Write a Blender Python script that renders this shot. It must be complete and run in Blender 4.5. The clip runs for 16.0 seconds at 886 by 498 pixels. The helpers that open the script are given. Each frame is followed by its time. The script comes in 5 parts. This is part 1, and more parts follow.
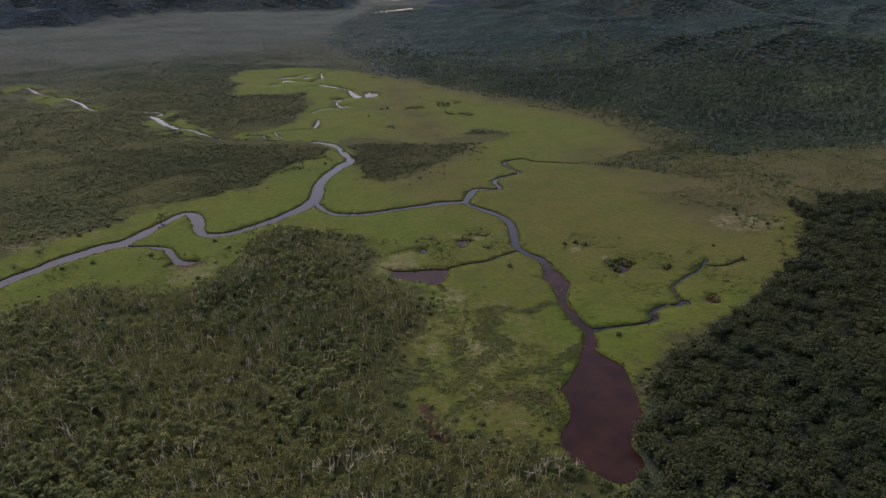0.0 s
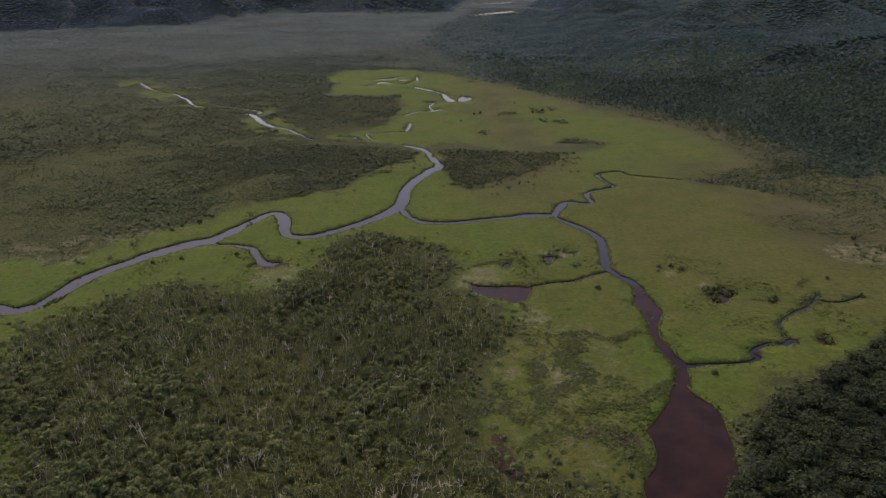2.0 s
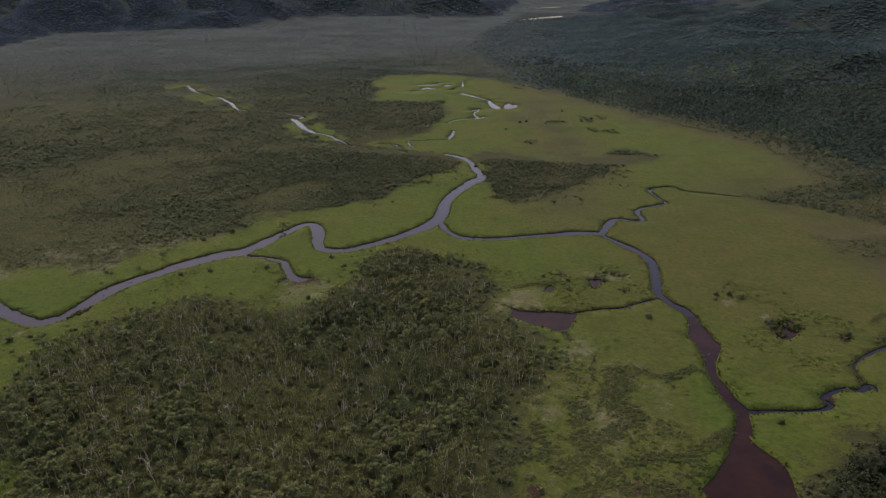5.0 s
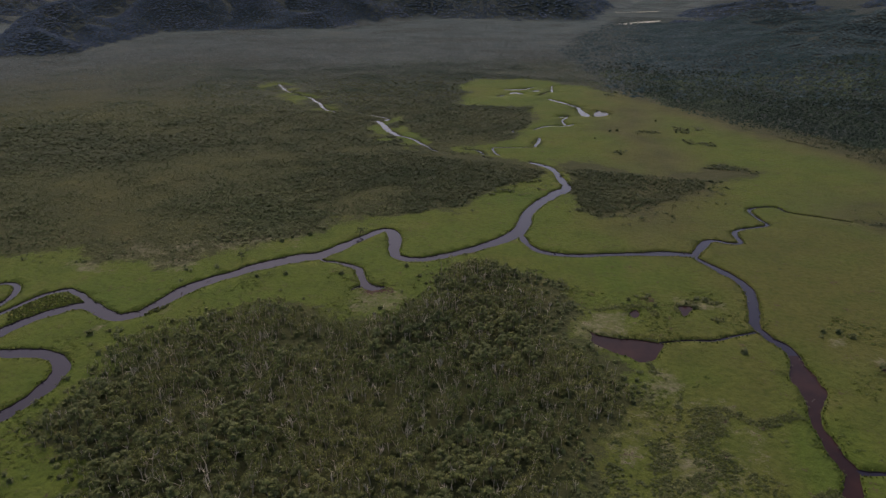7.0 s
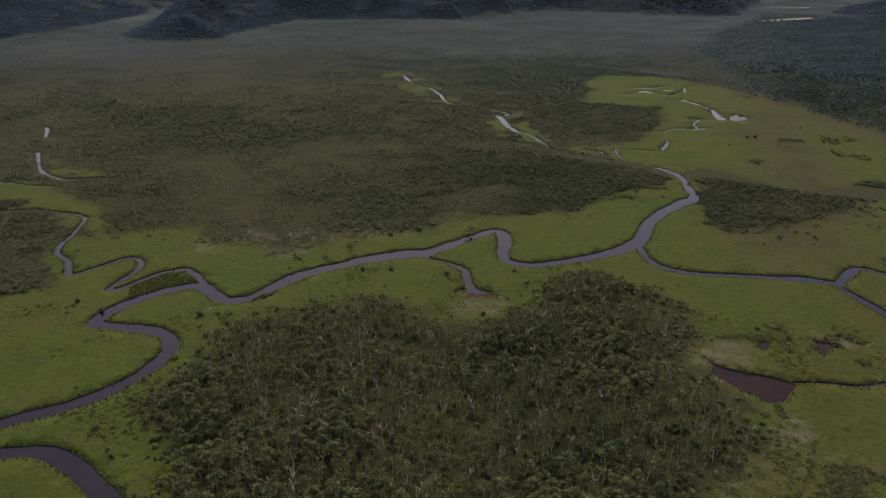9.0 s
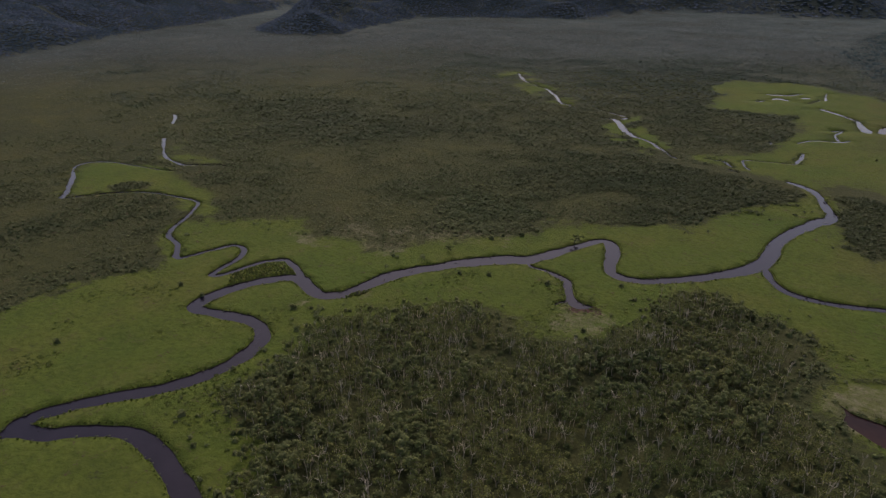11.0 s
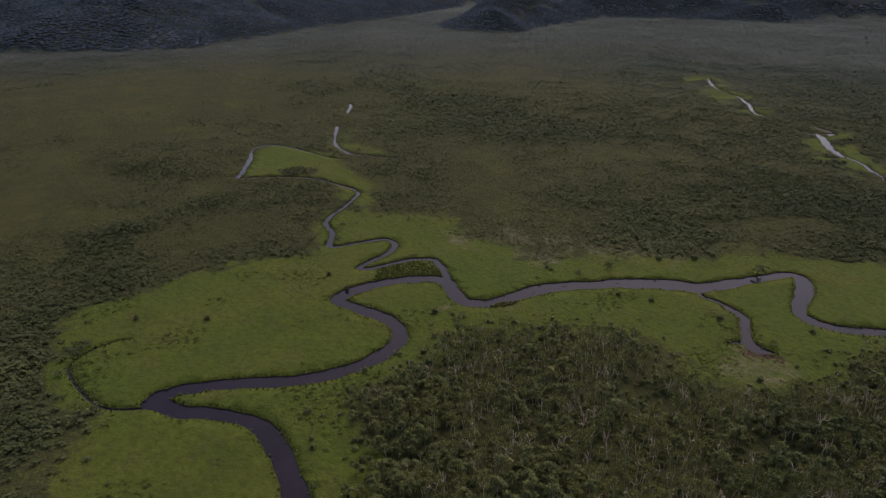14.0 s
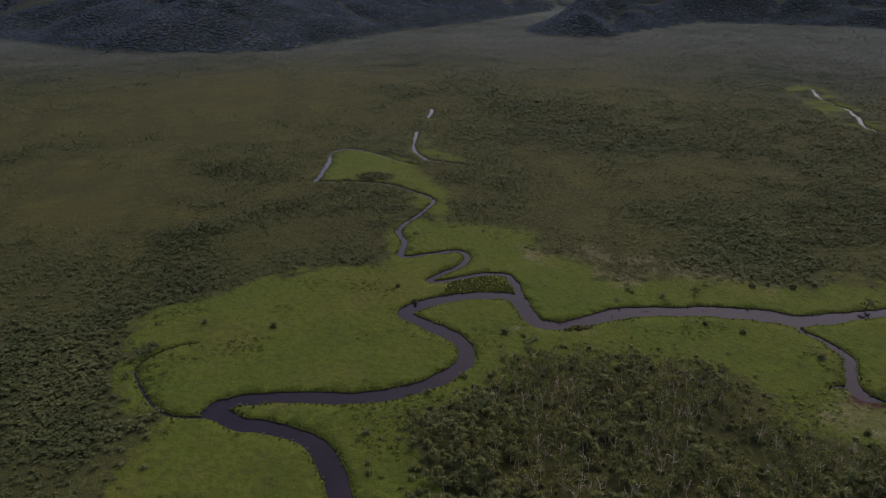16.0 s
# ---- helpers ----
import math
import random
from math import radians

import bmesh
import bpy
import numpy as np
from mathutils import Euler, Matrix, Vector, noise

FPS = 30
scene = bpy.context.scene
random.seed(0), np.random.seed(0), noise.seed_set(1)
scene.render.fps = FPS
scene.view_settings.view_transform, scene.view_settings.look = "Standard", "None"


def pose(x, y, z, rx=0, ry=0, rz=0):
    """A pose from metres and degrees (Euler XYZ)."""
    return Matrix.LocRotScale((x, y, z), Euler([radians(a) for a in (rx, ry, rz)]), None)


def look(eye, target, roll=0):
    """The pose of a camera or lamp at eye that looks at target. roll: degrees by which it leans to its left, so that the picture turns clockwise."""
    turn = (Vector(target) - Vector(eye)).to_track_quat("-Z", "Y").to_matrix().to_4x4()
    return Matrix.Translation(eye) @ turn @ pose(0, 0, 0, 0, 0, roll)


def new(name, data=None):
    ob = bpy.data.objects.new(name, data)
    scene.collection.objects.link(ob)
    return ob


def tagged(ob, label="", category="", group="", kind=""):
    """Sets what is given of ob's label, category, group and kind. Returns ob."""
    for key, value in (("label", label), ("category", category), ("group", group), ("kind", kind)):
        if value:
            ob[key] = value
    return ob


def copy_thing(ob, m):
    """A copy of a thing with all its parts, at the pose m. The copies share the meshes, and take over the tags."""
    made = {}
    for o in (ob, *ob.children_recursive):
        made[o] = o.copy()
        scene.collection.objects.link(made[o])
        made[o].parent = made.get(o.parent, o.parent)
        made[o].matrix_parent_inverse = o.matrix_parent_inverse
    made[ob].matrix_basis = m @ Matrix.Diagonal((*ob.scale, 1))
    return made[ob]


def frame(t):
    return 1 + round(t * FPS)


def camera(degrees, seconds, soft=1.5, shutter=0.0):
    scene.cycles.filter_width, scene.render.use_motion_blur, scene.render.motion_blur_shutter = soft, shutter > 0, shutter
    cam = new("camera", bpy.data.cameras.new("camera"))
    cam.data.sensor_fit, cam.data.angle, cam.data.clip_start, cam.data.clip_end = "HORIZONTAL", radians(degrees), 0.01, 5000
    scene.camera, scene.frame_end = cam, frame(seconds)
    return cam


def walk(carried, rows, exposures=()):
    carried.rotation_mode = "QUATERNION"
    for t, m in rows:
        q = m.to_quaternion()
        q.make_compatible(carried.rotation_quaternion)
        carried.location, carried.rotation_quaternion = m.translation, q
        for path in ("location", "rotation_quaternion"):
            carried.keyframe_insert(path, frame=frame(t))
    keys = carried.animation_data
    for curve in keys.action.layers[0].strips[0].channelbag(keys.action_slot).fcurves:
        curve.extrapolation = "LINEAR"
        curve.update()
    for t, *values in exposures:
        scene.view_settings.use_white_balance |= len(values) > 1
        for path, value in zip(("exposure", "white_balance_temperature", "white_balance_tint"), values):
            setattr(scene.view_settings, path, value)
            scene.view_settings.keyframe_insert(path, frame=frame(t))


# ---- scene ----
from mathutils.geometry import delaunay_2d_cdt

# ---- camera: seconds, x, y, z, pitch, heading, lean ----
cam = camera(65.75, 16.0, soft=1.3)
FLIGHT = [
    (0.0, 0.00, 0.00, 120.00, -23.04, -0.00, -0.39),
    (0.5, 0.38, 2.88, 120.00, -22.96, 4.31, -0.31),
    (1.0, 0.68, 5.73, 120.04, -22.90, 6.24, -0.27),
    (1.5, 0.77, 8.69, 120.11, -22.86, 7.26, -0.22),
    (2.0, 0.71, 11.76, 120.16, -22.82, 7.86, -0.20),
    (2.5, 0.54, 14.95, 120.18, -22.79, 8.74, -0.20),
    (3.0, 0.33, 18.21, 120.15, -22.76, 9.97, -0.19),
    (5.3, -0.23, 31.80, 119.28, -22.42, 12.64, -0.25),
    (5.5, -0.40, 33.01, 119.28, -22.40, 13.83, -0.21),
    (6.0, -0.85, 36.03, 119.27, -22.36, 15.81, -0.19),
    (6.5, -1.47, 39.09, 119.23, -22.33, 17.17, -0.18),
    (7.0, -2.25, 42.01, 119.18, -22.30, 19.03, -0.04),
    (7.5, -3.05, 44.70, 119.19, -22.26, 20.88, 0.02),
    (8.0, -3.90, 47.42, 119.16, -22.21, 23.89, 0.09),
    (8.5, -4.82, 50.36, 119.09, -22.20, 26.91, 0.18),
    (9.0, -5.80, 53.49, 118.98, -22.96, 29.15, 0.25),
    (9.2, -6.21, 54.73, 118.92, -22.97, 29.72, 0.31),
    (11.5, -11.93, 67.53, 115.13, -23.09, 41.37, 0.26),
    (12.0, -13.66, 70.07, 114.15, -23.14, 43.59, 0.28),
    (12.5, -15.50, 72.59, 113.23, -23.18, 45.51, 0.30),
    (13.0, -17.39, 75.01, 112.54, -23.23, 46.77, 0.33),
    (13.5, -19.27, 77.32, 112.19, -23.21, 50.68, 0.29),
    (14.0, -21.08, 79.86, 112.06, -23.12, 53.29, 0.31),
    (14.5, -22.95, 82.26, 112.00, -23.06, 53.34, 0.19),
    (15.0, -24.97, 84.33, 111.95, -23.01, 53.44, 0.14),
    (15.5, -27.13, 86.11, 111.86, -22.94, 54.50, 0.07),
    (16.0, -29.31, 87.71, 111.70, -22.86, 60.38, 0.04),
]
walk(cam, [(t, pose(x, y, z, 90 + p, 0, h) @ pose(0, 0, 0, 0, 0, r)) for t, x, y, z, p, h, r in FLIGHT],
     exposures=[(0.0, 0.13, 7000, 22), (7.0, -0.12, 7000, 23), (16.0, -0.37, 7100, 23)])

# ---- light: an overcast noon ----
SUN_HEIGHT, SUN_TURN = radians(52), radians(-35)
world = bpy.data.worlds.new("overcast_sky")
scene.world = world
world.use_nodes = True
wn = world.node_tree
sky = wn.nodes.new("ShaderNodeTexSky")
sky.sky_type, sky.sun_disc = 'NISHITA', False
sky.sun_elevation, sky.sun_rotation = SUN_HEIGHT, SUN_TURN
sky.air_density, sky.dust_density, sky.ozone_density = 1.0, 2.5, 1.0
wn.links.new(sky.outputs[0], wn.nodes["Background"].inputs[0])
wn.nodes["Background"].inputs[1].default_value = 0.15
sun = new("sun", bpy.data.lights.new("sun", 'SUN'))
sun.data.energy, sun.data.angle, sun.data.color = 0.9, radians(30), (1.0, 0.96, 0.9)
aim = Vector((math.sin(SUN_TURN) * math.cos(SUN_HEIGHT), math.cos(SUN_TURN) * math.cos(SUN_HEIGHT), math.sin(SUN_HEIGHT)))
sun.matrix_world = look(aim * 500, (0, 0, 0))


# ---- materials ----
def material(name, rough=0.8, spec=0.3):
    m = bpy.data.materials.new(name)
    m.use_nodes = True
    b = m.node_tree.nodes["Principled BSDF"]
    b.inputs["Roughness"].default_value = rough
    b.inputs["Specular IOR Level"].default_value = spec
    return m, m.node_tree, b


def node(nt, kind, **sets):
    n = nt.nodes.new(kind)
    for key, value in sets.items():
        n.inputs[key.replace("_", " ")].default_value = value
    return n


def noise_tex(nt, scale, detail=4.0, rough=0.6, coords=None):
    n = node(nt, "ShaderNodeTexNoise", Scale=scale, Detail=detail, Roughness=rough)
    if coords is None:
        g = nt.nodes.new("ShaderNodeNewGeometry")
        coords = g.outputs["Position"]
    nt.links.new(coords, n.inputs["Vector"])
    return n.outputs["Fac"]


def ramp(nt, fac, stops):
    r = nt.nodes.new("ShaderNodeValToRGB")
    el = r.color_ramp.elements
    while len(el) < len(stops):
        el.new(0.5)
    for e, (at, col) in zip(el, stops):
        e.position, e.color = at, (*col, 1)
    nt.links.new(fac, r.inputs[0])
    return r.outputs[0]


def mix(nt, fac, a, b):
    m = nt.nodes.new("ShaderNodeMix")
    m.data_type = 'RGBA'
    for value, at in ((fac, 0), (a, 6), (b, 7)):
        if isinstance(value, (float, int)):
            m.inputs[at].default_value = value
        elif isinstance(value, tuple):
            m.inputs[at].default_value = (*value, 1)
        else:
            nt.links.new(value, m.inputs[at])
    return m.outputs[2]


def maths(nt, op, a, b, clamp=False):
    m = nt.nodes.new("ShaderNodeMath")
    m.operation, m.use_clamp = op, clamp
    for value, at in ((a, 0), (b, 1)):
        if isinstance(value, (float, int)):
            m.inputs[at].default_value = value
        else:
            nt.links.new(value, m.inputs[at])
    return m.outputs[0]


def bump(nt, b, height, strength, distance):
    n = node(nt, "ShaderNodeBump", Strength=strength, Distance=distance)
    nt.links.new(height, n.inputs["Height"])
    nt.links.new(n.outputs[0], b.inputs["Normal"])


def ground_material():
    m, nt, b = material("marsh_ground", 0.95, 0.15)
    cover = nt.nodes.new("ShaderNodeAttribute")
    cover.attribute_name = "cover"
    sep = nt.nodes.new("ShaderNodeSeparateColor")
    nt.links.new(cover.outputs["Color"], sep.inputs[0])
    broad, mid, fine = noise_tex(nt, 0.018, 5), noise_tex(nt, 0.16, 5, 0.65), noise_tex(nt, 1.6, 4, 0.7)
    grass = ramp(nt, broad, [(0.3, (0.081, 0.129, 0.018)), (0.5, (0.104, 0.137, 0.020)), (0.7, (0.128, 0.139, 0.026))])
    sere = ramp(nt, maths(nt, 'ADD', cover.outputs["Alpha"], maths(nt, 'MULTIPLY', maths(nt, 'SUBTRACT', broad, 0.5), 1.6)), [(0.25, (0, 0, 0)), (0.9, (1, 1, 1))])
    grass = mix(nt, sere, grass, (0.112, 0.110, 0.027))
    grass = mix(nt, maths(nt, 'MULTIPLY', ramp(nt, mid, [(0.42, (0, 0, 0)), (0.72, (1, 1, 1))]), 0.35), grass, (0.072, 0.080, 0.017))
    grass = mix(nt, ramp(nt, fine, [(0.3, (0.0, 0.0, 0.0)), (0.8, (0.35, 0.35, 0.35))]), grass, (0.052, 0.070, 0.013))
    patch = noise_tex(nt, 0.055, 6, 0.62)
    grass = mix(nt, ramp(nt, patch, [(0.50, (0, 0, 0)), (0.66, (0.5, 0.5, 0.5))]), grass, (0.062, 0.087, 0.015))
    grass = mix(nt, ramp(nt, patch, [(0.30, (0.6, 0.6, 0.6)), (0.44, (0, 0, 0))]), grass, (0.124, 0.124, 0.034))
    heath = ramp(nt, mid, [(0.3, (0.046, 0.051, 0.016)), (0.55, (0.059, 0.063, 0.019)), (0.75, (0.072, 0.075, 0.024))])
    heath = mix(nt, ramp(nt, broad, [(0.45, (0, 0, 0)), (0.68, (0.8, 0.8, 0.8))]), heath, (0.082, 0.078, 0.024))
    # Grows with distance: paints haze into the heath ground, paler and bluer.
    moor = nt.nodes.new("ShaderNodeAttribute")
    moor.attribute_name = "moor"
    straw = ramp(nt, mid, [(0.35, (0.12, 0.115, 0.052)), (0.65, (0.24, 0.215, 0.125))])
    peat = ramp(nt, mid, [(0.35, (0.035, 0.022, 0.016)), (0.65, (0.075, 0.042, 0.030))])
    hummock = noise_tex(nt, 0.5, 3, 0.55)
    grass = mix(nt, ramp(nt, hummock, [(0.36, (0.4, 0.4, 0.4)), (0.52, (0, 0, 0))]), grass, (0.048, 0.068, 0.011))
    grass = mix(nt, ramp(nt, hummock, [(0.56, (0, 0, 0)), (0.70, (0.3, 0.3, 0.3))]), grass, (0.128, 0.150, 0.030))
    wobble = maths(nt, 'MULTIPLY', maths(nt, 'SUBTRACT', maths(nt, 'ADD', mid, fine), 1.0), 2.2)
    picks = [ramp(nt, maths(nt, 'ADD', sep.outputs[i], wobble), [(0.38, (0, 0, 0)), (0.62, (1, 1, 1))]) for i in range(3)]
    mottle = noise_tex(nt, 0.034, 7, 0.62)
    heath = mix(nt, ramp(nt, mottle, [(0.34, (0.7, 0.7, 0.7)), (0.48, (0, 0, 0))]), heath, (0.042, 0.046, 0.016))
    heath = mix(nt, ramp(nt, mottle, [(0.54, (0, 0, 0)), (0.70, (0.7, 0.7, 0.7))]), heath, (0.094, 0.092, 0.024))
    litter = nt.nodes.new("ShaderNodeAttribute")
    litter.attribute_name = "litter"
    heath = mix(nt, litter.outputs["Fac"], heath, ramp(nt, fine, [(0.3, (0.048, 0.054, 0.020)), (0.7, (0.068, 0.073, 0.028))]))
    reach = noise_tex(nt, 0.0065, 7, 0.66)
    # Two steps of haze put into the ground colour, near then far.
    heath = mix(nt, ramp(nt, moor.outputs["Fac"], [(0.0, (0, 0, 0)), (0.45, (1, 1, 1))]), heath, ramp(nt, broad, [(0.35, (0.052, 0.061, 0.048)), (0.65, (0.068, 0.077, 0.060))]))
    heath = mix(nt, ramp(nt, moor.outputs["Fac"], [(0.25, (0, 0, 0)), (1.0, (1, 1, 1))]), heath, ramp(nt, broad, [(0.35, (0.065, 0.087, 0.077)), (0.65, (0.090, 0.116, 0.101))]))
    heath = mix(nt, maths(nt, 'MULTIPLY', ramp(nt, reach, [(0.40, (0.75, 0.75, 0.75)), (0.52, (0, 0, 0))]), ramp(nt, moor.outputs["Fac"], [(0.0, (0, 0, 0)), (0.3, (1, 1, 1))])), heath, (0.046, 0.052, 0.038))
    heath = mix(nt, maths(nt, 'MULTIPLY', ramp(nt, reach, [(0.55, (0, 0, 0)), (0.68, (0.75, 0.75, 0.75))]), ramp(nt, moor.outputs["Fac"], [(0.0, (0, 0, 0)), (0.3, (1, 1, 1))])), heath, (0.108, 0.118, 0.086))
    fen = nt.nodes.new("ShaderNodeAttribute")
    fen.attribute_name = "fen"
    turf = ramp(nt, mottle, [(0.34, (0.060, 0.058, 0.024)), (0.5, (0.083, 0.078, 0.031)), (0.66, (0.104, 0.095, 0.040))])
    grass, heath = mix(nt, fen.outputs["Fac"], grass, turf), mix(nt, fen.outputs["Fac"], heath, turf)
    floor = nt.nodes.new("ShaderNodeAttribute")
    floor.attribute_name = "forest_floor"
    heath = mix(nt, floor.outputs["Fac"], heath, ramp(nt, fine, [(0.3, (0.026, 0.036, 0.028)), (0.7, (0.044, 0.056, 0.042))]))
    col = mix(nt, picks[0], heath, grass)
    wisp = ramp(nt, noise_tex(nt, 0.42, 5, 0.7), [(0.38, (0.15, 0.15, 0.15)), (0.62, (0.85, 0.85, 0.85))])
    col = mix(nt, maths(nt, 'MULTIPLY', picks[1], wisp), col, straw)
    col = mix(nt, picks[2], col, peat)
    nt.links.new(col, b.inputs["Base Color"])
    bump(nt, b, maths(nt, 'ADD', maths(nt, 'ADD', fine, maths(nt, 'MULTIPLY', mid, 2.0)), maths(nt, 'MULTIPLY', hummock, 1.6)), 0.8, 0.45)
    return m


def leaf_material(name, dark, main, light, rough=0.7, spread=1.0, thin=0.42, spec=0.2):
    m, nt, b = material(name, rough, spec)
    geo = nt.nodes.new("ShaderNodeNewGeometry")
    tint = nt.nodes.new("ShaderNodeAttribute")
    tint.attribute_name = "tint"
    info = nt.nodes.new("ShaderNodeObjectInfo")
    single = maths(nt, 'LESS_THAN', tint.outputs["Fac"], 0.001)
    own = maths(nt, 'ADD', tint.outputs["Fac"], maths(nt, 'MULTIPLY', single, info.outputs["Random"]))
    a = ramp(nt, own, [(0.0, dark), (0.45, main), (0.85, main), (1.0, light)])
    leaf = ramp(nt, geo.outputs["Random Per Island"], [(0.0, (1 - 0.6 * spread,) * 3), (0.55, (0.95,) * 3), (0.85, (1 + 0.5 * spread,) * 3), (1.0, (1 + 1.6 * spread, 1 + 1.5 * spread, 1 + 1.1 * spread))])
    mul = nt.nodes.new("ShaderNodeMix")
    mul.data_type, mul.blend_type = 'RGBA', 'MULTIPLY'
    mul.inputs[0].default_value = 1.0
    nt.links.new(a, mul.inputs[6])
    nt.links.new(leaf, mul.inputs[7])
    drift = ramp(nt, noise_tex(nt, 0.022, 4), [(0.35, (0.75, 0.82, 0.75)), (0.65, (1.25, 1.15, 1.1))])
    mul2 = nt.nodes.new("ShaderNodeMix")
    mul2.data_type, mul2.blend_type = 'RGBA', 'MULTIPLY'
    mul2.inputs[0].default_value = 1.0
    nt.links.new(mul.outputs[2], mul2.inputs[6])
    nt.links.new(drift, mul2.inputs[7])
    nt.links.new(mul2.outputs[2], b.inputs["Base Color"])
    glow = nt.nodes.new("ShaderNodeBsdfTranslucent")
    nt.links.new(mul2.outputs[2], glow.inputs["Color"])
    both = nt.nodes.new("ShaderNodeMixShader")
    both.inputs[0].default_value = thin
    nt.links.new(b.outputs[0], both.inputs[1])
    nt.links.new(glow.outputs[0], both.inputs[2])
    nt.links.new(both.outputs[0], nt.nodes["Material Output"].inputs["Surface"])
    return m


def bark_material(name, dark, pale):
    m, nt, b = material(name, 0.85, 0.2)
    nt.links.new(ramp(nt, noise_tex(nt, 2.2, 5), [(0.35, dark), (0.62, pale)]), b.inputs["Base Color"])
    bump(nt, b, noise_tex(nt, 9.0, 3), 0.5, 0.05)
    return m


def water_material(name, deep, shoal, rough, spec, tint=(0.88, 0.91, 1.0, 1)):
    m, nt, b = material(name, rough, spec)
    b.inputs["IOR"].default_value = 1.33
    b.inputs["Specular Tint"].default_value = tint
    nt.links.new(ramp(nt, noise_tex(nt, 0.09, 4), [(0.35, deep), (0.68, shoal)]), b.inputs["Base Color"])
    bump(nt, b, noise_tex(nt, 0.8, 3), 0.06, 0.1)
    return m


GROUND = ground_material()
BANK, bank_nt, bank_b = material("peat_bank", 0.95, 0.2)
bank_nt.links.new(ramp(bank_nt, noise_tex(bank_nt, 0.9, 4), [(0.35, (0.020, 0.016, 0.011)), (0.65, (0.060, 0.050, 0.028))]), bank_b.inputs["Base Color"])
RIVER = water_material("river_water", (0.012, 0.009, 0.016), (0.019, 0.014, 0.023), 0.09, 0.32)
TANNIN = water_material("tannin_water", (0.022, 0.010, 0.009), (0.044, 0.019, 0.013), 0.10, 0.17, (1.0, 0.94, 0.92, 1))
GUM = leaf_material("paperbark_leaves", (0.097, 0.113, 0.036), (0.143, 0.159, 0.051), (0.222, 0.224, 0.08), spread=0.75)
CANOPY = leaf_material("gum_canopy_leaves", (0.08, 0.097, 0.032), (0.118, 0.134, 0.044), (0.182, 0.188, 0.066), spread=0.55, thin=0.12)
FOREST = leaf_material("forest_leaves", (0.03, 0.04, 0.016), (0.042, 0.055, 0.021), (0.068, 0.08, 0.031), spread=0.5, thin=0.2)
HEATH = leaf_material("heath_leaves", (0.072, 0.088, 0.037), (0.103, 0.121, 0.05), (0.138, 0.15, 0.063), spread=0.16, thin=0.15, spec=0.1)
# Heath leaves for the far ground, with haze mixed into the colour.
HAZED_FAR_HEATH = leaf_material("hazed_far_heath_leaves", (0.102, 0.133, 0.124), (0.124, 0.159, 0.147), (0.146, 0.182, 0.166), spread=0.08, thin=0.1, spec=0.0)
# Half-hazed step between the plain heath leaves and the far ones.
HAZED_MID_HEATH = leaf_material("hazed_mid_heath_leaves", (0.095, 0.117, 0.092), (0.128, 0.156, 0.119), (0.16, 0.186, 0.139), spread=0.12, thin=0.1, spec=0.0)
SCRUB = leaf_material("scrub_leaves", (0.07, 0.087, 0.028), (0.1, 0.116, 0.038), (0.142, 0.15, 0.056), spread=0.5, thin=0.2)
SLOPE = leaf_material("slope_forest_leaves", (0.026, 0.044, 0.029), (0.043, 0.067, 0.04), (0.08, 0.11, 0.06), spread=0.16, thin=0.15, spec=0.1)
# Distance haze is painted into these leaves as a blue tint.
HAZED_HILL = leaf_material("hazed_hill_leaves", (0.046, 0.064, 0.086), (0.066, 0.09, 0.119), (0.098, 0.126, 0.158), spread=0.18, thin=0.1, spec=0.0)
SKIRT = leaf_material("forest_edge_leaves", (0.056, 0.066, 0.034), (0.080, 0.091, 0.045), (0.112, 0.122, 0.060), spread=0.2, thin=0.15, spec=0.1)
# The slope forest's leaves again, paler and bluer to paint in haze.
HAZED_SLOPE = leaf_material("hazed_slope_leaves", (0.044, 0.068, 0.072), (0.064, 0.094, 0.096), (0.096, 0.127, 0.122), spread=0.16, thin=0.1, spec=0.0)
TUFT = leaf_material("marsh_grass_blades", (0.075, 0.108, 0.018), (0.095, 0.122, 0.021), (0.115, 0.13, 0.026), spread=0.35, thin=0.2)
SEDGE = leaf_material("sedge_blades", (0.090, 0.128, 0.022), (0.115, 0.142, 0.028), (0.185, 0.172, 0.066))
BARK = bark_material("pale_paper_bark", (0.42, 0.35, 0.23), (0.70, 0.61, 0.45))
DARKBARK = bark_material("dark_bark", (0.05, 0.04, 0.03), (0.12, 0.10, 0.08))


# ---- plan helpers ----
def grain(x, y, size, seed=0):
    """Smooth noise of 0 to 1 over the plan, with features of that many metres."""
    x, y = np.asarray(x, float) / size, np.asarray(y, float) / size
    i, j = np.floor(x).astype(np.int64), np.floor(y).astype(np.int64)
    u, v = x - i, y - j
    u, v = u * u * (3 - 2 * u), v * v * (3 - 2 * v)

    def lattice(a, b):
        h = (a * 374761393 + b * 668265263 + seed * 1274126177) & 0x7fffffff
        h = ((h ^ (h >> 13)) * 1274126177) & 0x7fffffff
        return ((h ^ (h >> 16)) & 0xffff) / 65535.0
    return (lattice(i, j) * (1 - u) + lattice(i + 1, j) * u) * (1 - v) + (lattice(i, j + 1) * (1 - u) + lattice(i + 1, j + 1) * u) * v


def inside(x, y, poly):
    hit = np.zeros(len(x), bool)
    p = np.asarray(poly, float)
    near = (x > p[:, 0].min()) & (x < p[:, 0].max()) & (y > p[:, 1].min()) & (y < p[:, 1].max())
    px, py = x[near], y[near]
    res = np.zeros(len(px), bool)
    for (ax, ay), (bx, by) in zip(p, np.roll(p, -1, 0)):
        if ay != by:
            res ^= ((ay > py) != (by > py)) & (px < (bx - ax) * (py - ay) / (by - ay) + ax)
    hit[near] = res
    return hit


